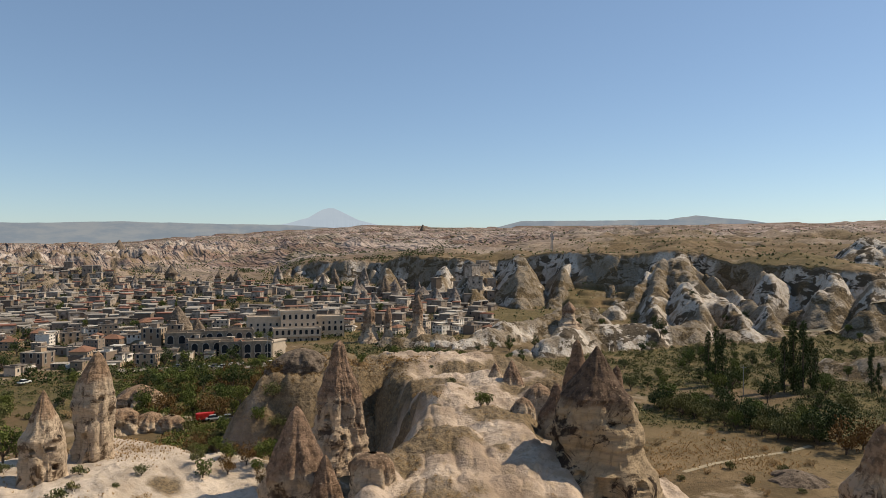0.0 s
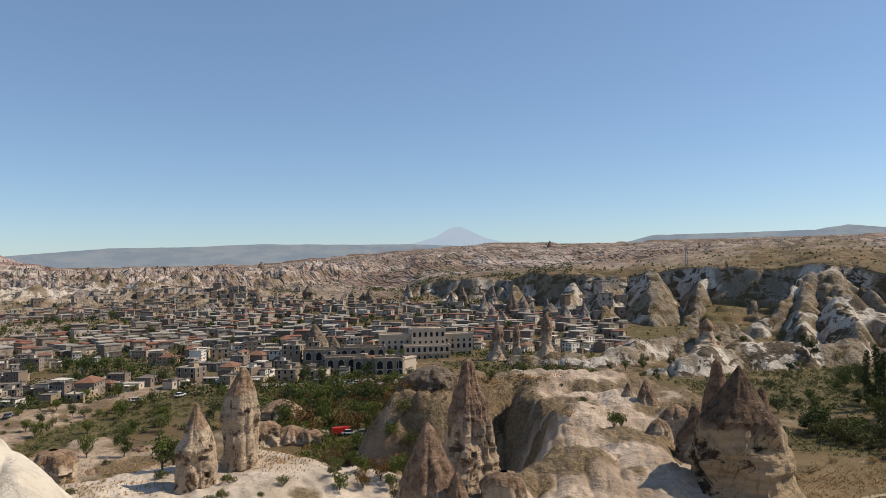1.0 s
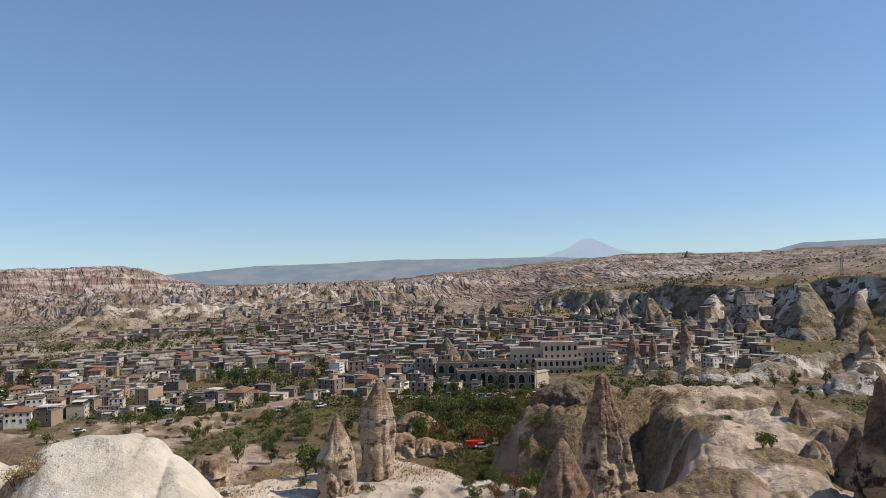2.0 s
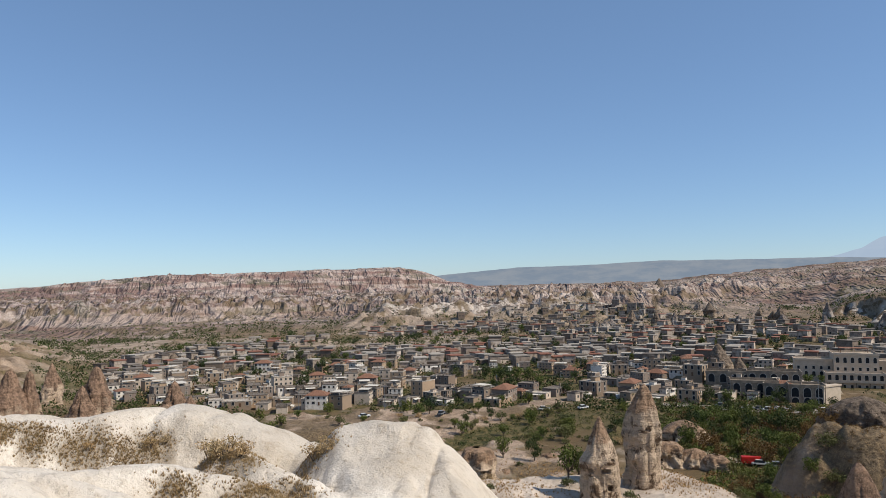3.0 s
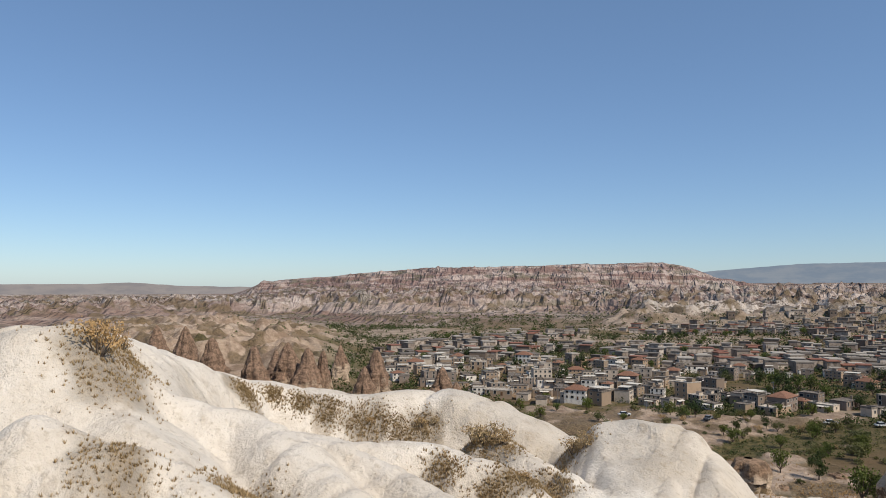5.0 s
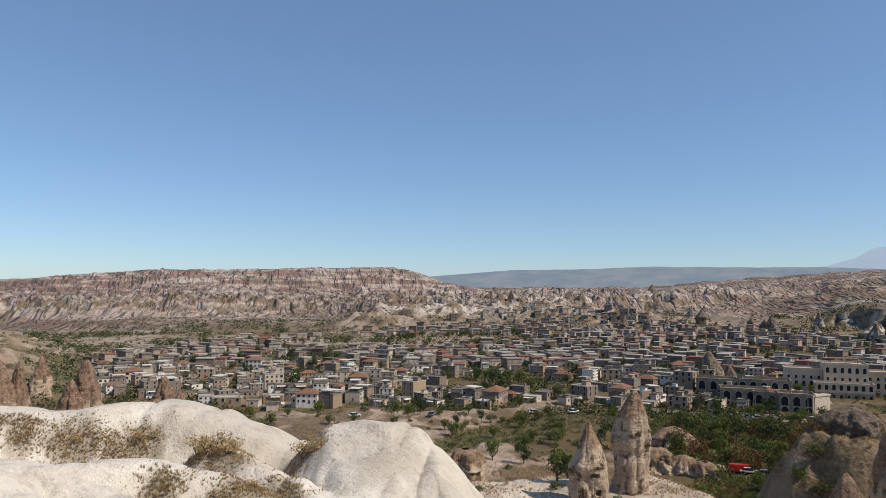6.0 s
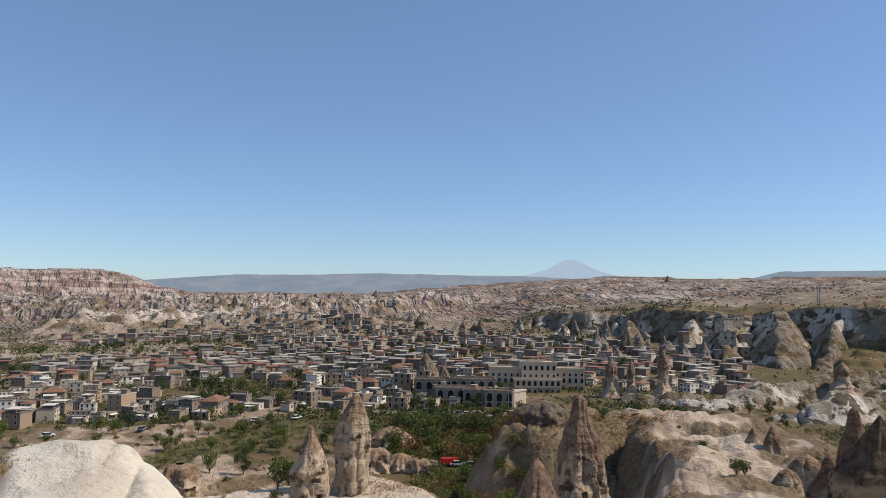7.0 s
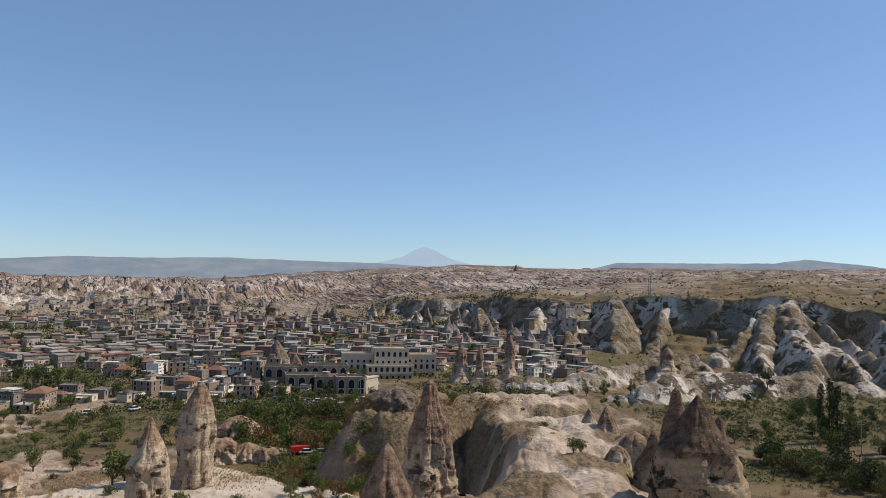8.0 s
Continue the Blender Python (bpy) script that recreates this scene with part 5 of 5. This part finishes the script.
for root in TREES.values():
    for o in list(root.children_recursive) + [root]:
        bpy.data.objects.remove(o)


def tussocks(name, count, places, blade, material, label, seed):
    """Low tufts of dry grass, each a fan of blades."""
    rg = np.random.default_rng(seed)
    picks = rg.integers(0, len(places), count)
    a = np.array([p[0] for p in places])[picks]
    r = np.array([p[1] for p in places])[picks]
    w = np.array([p[2] for p in places])[picks]
    x = -np.sin(np.radians(a)) * r + rg.normal(0, 0.5, count) * w
    y = np.cos(np.radians(a)) * r + rg.normal(0, 0.5, count) * w
    z = terrain(x, y)[0]
    per = 9
    cx, cy, cz = (np.repeat(v, per) for v in (x, y, z))
    size = np.repeat(blade * rg.uniform(0.5, 1.3, count), per)
    ang = rg.uniform(0, math.tau, len(cx))
    tilt = rg.uniform(0.2, 1.0, len(cx)) * size
    half = size * 0.13
    p0 = np.stack([cx - np.sin(ang) * half, cy + np.cos(ang) * half, cz - 0.05], -1)
    p1 = np.stack([cx + np.sin(ang) * half, cy - np.cos(ang) * half, cz - 0.05], -1)
    p2 = np.stack([cx + np.cos(ang) * tilt, cy + np.sin(ang) * tilt, cz + size * rg.uniform(0.5, 1.1, len(cx))], -1)
    verts = np.stack([p0, p1, p2], 1).reshape(-1, 3)
    mesh = bpy.data.meshes.new(name)
    mesh.from_pydata(verts.tolist(), [], np.arange(len(verts)).reshape(-1, 3).tolist())
    mesh.materials.append(material)
    tagged(new(name, mesh), label, "grass", kind="stuff")


tussocks("dry_grass", 9500, DUNE_PATCHES, 0.24, STRAW, "dry straw grass in the hollows of the dune", 1)
FIELD_PATCHES = [(-18, 165, 12), (-21, 175, 12), (-24, 165, 10), (-15, 150, 9), (36, 140, 12), (33, 170, 12), (40, 190, 14), (3, 172, 7), (7, 172, 7), (27, 118, 7), (23, 150, 8), (18, 170, 9)]
tussocks("field_grass", 5200, FIELD_PATCHES, 0.4, STRAW, "dry grass and low scrub of the valley", 2)


def scrub(name, count, wide, per, size, a0, a1, r0, r1, material, label, seed, test):
    """Low brush as clumps of leaves wherever the test of (azimuth, distance, kinds of ground) lets it grow."""
    rg = np.random.default_rng(seed)
    a, r = rg.uniform(a0, a1, count * 6), np.exp(rg.uniform(math.log(r0), math.log(r1), count * 6))
    x, y = -np.sin(np.radians(a)) * r, np.cos(np.radians(a)) * r
    land = terrain(x, y)
    keep = np.nonzero(test(a, r, land))[0][:count]
    x, y, z, r = x[keep], y[keep], land[0][keep], r[keep]
    grow = rg.uniform(0.4, 1.2, len(x)) * np.interp(r, [100, 300, 900, 2500], [0.8, 1.0, 1.7, 3.0])
    grow, r = np.repeat(grow, per), np.repeat(r, per)
    c = np.stack([np.repeat(v, per) for v in (x, y, z)], -1)
    d = rg.normal(0, 1, c.shape)
    d /= np.linalg.norm(d, axis=1, keepdims=True)
    c = c + d * (wide * grow * rg.uniform(0.5, 1.0, len(c)))[:, None] * (1, 1, 0.7)
    c[:, 2] += 0.35 * wide * grow
    u = rg.normal(0, 1, c.shape)
    u /= np.linalg.norm(u, axis=1, keepdims=True)
    w = np.cross(u, rg.normal(0, 1, c.shape))
    w /= np.linalg.norm(w, axis=1, keepdims=True)
    s_ = (size * grow * rg.uniform(0.6, 1.3, len(c)))[:, None]
    verts = np.stack([c - u * s_, c - w * s_ * 0.6, c + u * s_, c + w * s_ * 0.6], 1).reshape(-1, 3)
    mesh = bpy.data.meshes.new(name)
    mesh.from_pydata(verts.tolist(), [], np.arange(len(verts)).reshape(-1, 4).tolist())
    mesh.materials.append(material)
    tagged(new(name, mesh), label, "scrub", kind="stuff")


scrub("valley_scrub", 4200, 0.8, 30, 0.2, -33, 62, 112, 330, LEAF_OLIVE, "dense dusty green scrub of the valley floor", 31, lambda a, r, g: (g[2] > 0.32) & (g[1] < 0.6))
scrub("dark_scrub", 2400, 1.15, 34, 0.24, -33, 40, 150, 420, LEAF_DARK, "dark green bushes in gullies and gardens", 32, lambda a, r, g: (g[2] > 0.35) & (g[1] < 0.5))
scrub("ridge_scrub", 1800, 0.32, 18, 0.09, -12, 34, 72, 190, STRAW, "dry brown brush on the tuff ridge", 33, lambda a, r, g: (g[2] > 0.4) & (g[1] >= 0.5))
scrub("town_gardens", 6500, 2.5, 24, 0.46, 0, 70, 262, 900, LEAF_DARK, "green gardens between the houses", 34, lambda a, r, g: (vnoise(r * np.sin(np.radians(a)) / 30, r * np.cos(np.radians(a)) / 30, 3) > 0.36) & (g[1] < 0.7))
scrub("stream_brush", 1000, 1.7, 60, 0.27, -33, -9, 205, 440, LEAF_OLIVE, "grey-green brush along the stream and terraces", 36, lambda a, r, g: (g[2] > 0.3) & (g[1] < 0.5))
scrub("gully_brush", 620, 1.6, 60, 0.26, 12, 25, 150, 292, LEAF, "bright green brush in the gully below the road", 37, lambda a, r, g: (g[2] > 0.3) & (g[1] < 0.5))
scrub("brown_brush", 380, 1.5, 50, 0.24, 12, 24, 165, 290, LEAF_BROWN, "brown autumn brush in the gully", 38, lambda a, r, g: (g[2] > 0.3) & (g[1] < 0.5))
scrub("ridge_brush", 700, 0.45, 30, 0.10, 2, 14, 150, 178, LEAF_BROWN, "low brown brush on top of the tuff ridge", 39, lambda a, r, g: g[2] > 0.6)
scrub("far_scrub", 12000, 1.0, 5, 0.65, -36, 80, 420, 3000, LEAF_OLIVE, "scattered scrub of the far slopes", 35, lambda a, r, g: (g[3] < 0.8) & (g[4] < 0.75))

# ---- mast, poles, road, cars ----


def mast(a, r, high):
    x, y, z = spot(a, r)
    root = new("radio_mast")
    bm = bmesh.new()
    for k in range(4):
        sx_, sy_ = (1, 1, -1, -1)[k], (1, -1, -1, 1)[k]
        tube(bm, (sx_ * 0.9, sy_ * 0.9, -1), (sx_ * 0.45, sy_ * 0.45, high), 0.16, 0.12, 5)
    for k in range(10):
        z0, z1 = high * k / 10, high * (k + 1) / 10
        w = 0.9 - 0.45 * k / 10
        tube(bm, (-w, -w, z0), (w, -w, z1), 0.07, 0.07, 4)
        tube(bm, (w, w, z0), (-w, w, z1), 0.07, 0.07, 4)
    part("lattice_tower", bm, METAL, root)
    for k in range(6):
        ang = k * math.tau / 6
        part("antenna_panel", boxes((1.3 * math.cos(ang) - 0.2, 1.3 * math.sin(ang) - 0.2, high * (0.72 + 0.1 * (k % 2)), 1.3 * math.cos(ang) + 0.2, 1.3 * math.sin(ang) + 0.2, high * (0.85 + 0.1 * (k % 2)))), METAL, root)
    root.location = (x, y, z)
    tagged(root, "grey lattice radio mast with panel antennas on the cliff top", "mast")


mast(-8.57, 600, 19.5)


def pole(a, r, high):
    x, y, z = spot(a, r)
    root = new("utility_pole")
    bm = bmesh.new()
    tube(bm, (0, 0, -0.5), (0, 0, high), 0.14, 0.09, 7)
    part("post", bm, METAL, root)
    part("crossarm", boxes((-0.9, -0.06, high - 0.7, 0.9, 0.06, high - 0.58)), METAL, root)
    root.location = (x, y, z)
    tagged(root, "grey utility pole with a short crossarm", "pole", "utility poles")


for a, r, high in ((13.6, 285, 11), (36.6, 300, 9), (45.4, 268, 9), (-22.6, 238, 9), (25, 275, 9), (52, 275, 9)):
    pole(a, r, high)

ASPHALT = plain("road_surface", (0.30, 0.265, 0.22), 0.9, 0, 0.3, 0.75, 0.3)
PATH = plain("pale_path", (0.36, 0.30, 0.205), 0.95, 0, 0.4, 0.82, 0.3)


def road(name, line, width, material, label, lift=0.25):
    """A strip laid on the ground along (azimuth, distance) points."""
    pts = [Vector((*polar(a, r), 0)) for a, r in line]
    dense = []
    for p, q in zip(pts, pts[1:]):
        for k in range(12):
            dense.append(p.lerp(q, k / 12))
    dense.append(pts[-1])
    xs, ys = np.array([p.x for p in dense]), np.array([p.y for p in dense])
    gx, gy = np.gradient(xs), np.gradient(ys)
    nrm = np.hypot(gx, gy)
    across = np.linspace(-width / 2, width / 2, 5)[:, None]
    px, py = xs + across * -gy / nrm, ys + across * gx / nrm
    z = terrain(px.ravel(), py.ravel())[0].reshape(px.shape)
    z = np.maximum(z, np.median(z, 0)) + lift
    mesh = grid_mesh(name, px, py, z)
    mesh.materials.append(material)
    tagged(new(name, mesh), label, "road", kind="structure")


road("road", [(11.2, 292), (14, 280), (17, 276), (21, 278), (26, 282)], 8, ASPHALT, "pale asphalt road below the town")
road("road_lane", [(29.3, 430), (28, 395), (27.4, 372)], 7, PATH, "pale dusty lane between houses")
road("road_track", [(14.6, 192), (16.5, 196), (19.5, 199), (21.5, 205)], 4.5, PATH, "pale dirt track with parked cars")
road("road_path", [(-18.5, 152), (-20.5, 160), (-23, 168), (-25.5, 176), (-27, 184)], 1.1, PATH, "thin pale footpath over the dry field", 0.06)
road("road_terrace", [(-24, 420), (-29, 415), (-33, 420)], 4, PATH, "pale track below the cliff")


def car_thing(paint, label, long=4.2, van=False):
    root = new("car")
    bm = bmesh.new()
    w, hgt = 0.86, 1.95 if van else 0.85
    box(bm, -long / 2, -w, 0.35, long / 2, w, hgt)
    bmesh.ops.bevel(bm, geom=bm.edges[:], offset=0.14, segments=2, affect="EDGES")
    part("body", bm, paint, root)
    if not van:
        bm = bmesh.new()
        low = [bm.verts.new(p) for p in ((-1.5, -0.76, 0.83), (1.1, -0.76, 0.83), (1.1, 0.76, 0.83), (-1.5, 0.76, 0.83))]
        up = [bm.verts.new(p) for p in ((-1.1, -0.6, 1.42), (0.45, -0.6, 1.42), (0.45, 0.6, 1.42), (-1.1, 0.6, 1.42))]
        for i in range(4):
            bm.faces.new((low[i], low[(i + 1) % 4], up[(i + 1) % 4], up[i]))
        bm.faces.new(up)
        part("cabin_glass", bm, GLASS, root)
        part("car_roof", boxes((-1.1, -0.6, 1.42, 0.45, 0.6, 1.47)), paint, root)
    else:
        part("cabin_glass", boxes((long / 2 - 0.5, -0.88, 1.2, long / 2 + 0.02, 0.88, 1.7)), GLASS, root)
    for sx_ in (-1, 1):
        for sy_ in (-1, 1):
            bm = bmesh.new()
            tube(bm, (sx_ * long * 0.31, sy_ * 0.72, 0.33), (sx_ * long * 0.31, sy_ * 0.9, 0.33), 0.33, 0.33, 12)
            part("wheel", bm, RUBBER, root)
    return tagged(root, label, "car")


GREY_PAINT = plain("grey_paint", (0.2, 0.21, 0.22), 0.35)
CARS = [car_thing(WHITE_PAINT, "white car parked beside the road"), car_thing(WHITE_PAINT, "white van parked beside the road", 5.2, True), car_thing(GREY_PAINT, "dark grey car parked beside the road"), car_thing(RED_PAINT, "red van parked on the dirt track", 4.8, True)]
for k, a, r, turn in ((3, 18.1, 196, 10), (0, 17.5, 195.5, 5), (2, 16.4, 195, 8), (1, 15.9, 275, 20), (0, 16.8, 275, 5), (2, 17.4, 276, 0), (0, 18.2, 277, 4), (0, 13.3, 282, 30), (2, 20, 279, 0), (0, 10.2, 290, 60), (1, 27, 285, 10), (2, 41, 250, 70), (0, 47, 252, 20), (0, 30, 264, 40), (0, 33, 262, 15)):
    x, y, z = spot(a, r)
    copy_thing(CARS[k], pose(x, y, z + 0.28, 0, 0, a + turn))
for root in CARS:
    for o in list(root.children_recursive) + [root]:
        bpy.data.objects.remove(o)
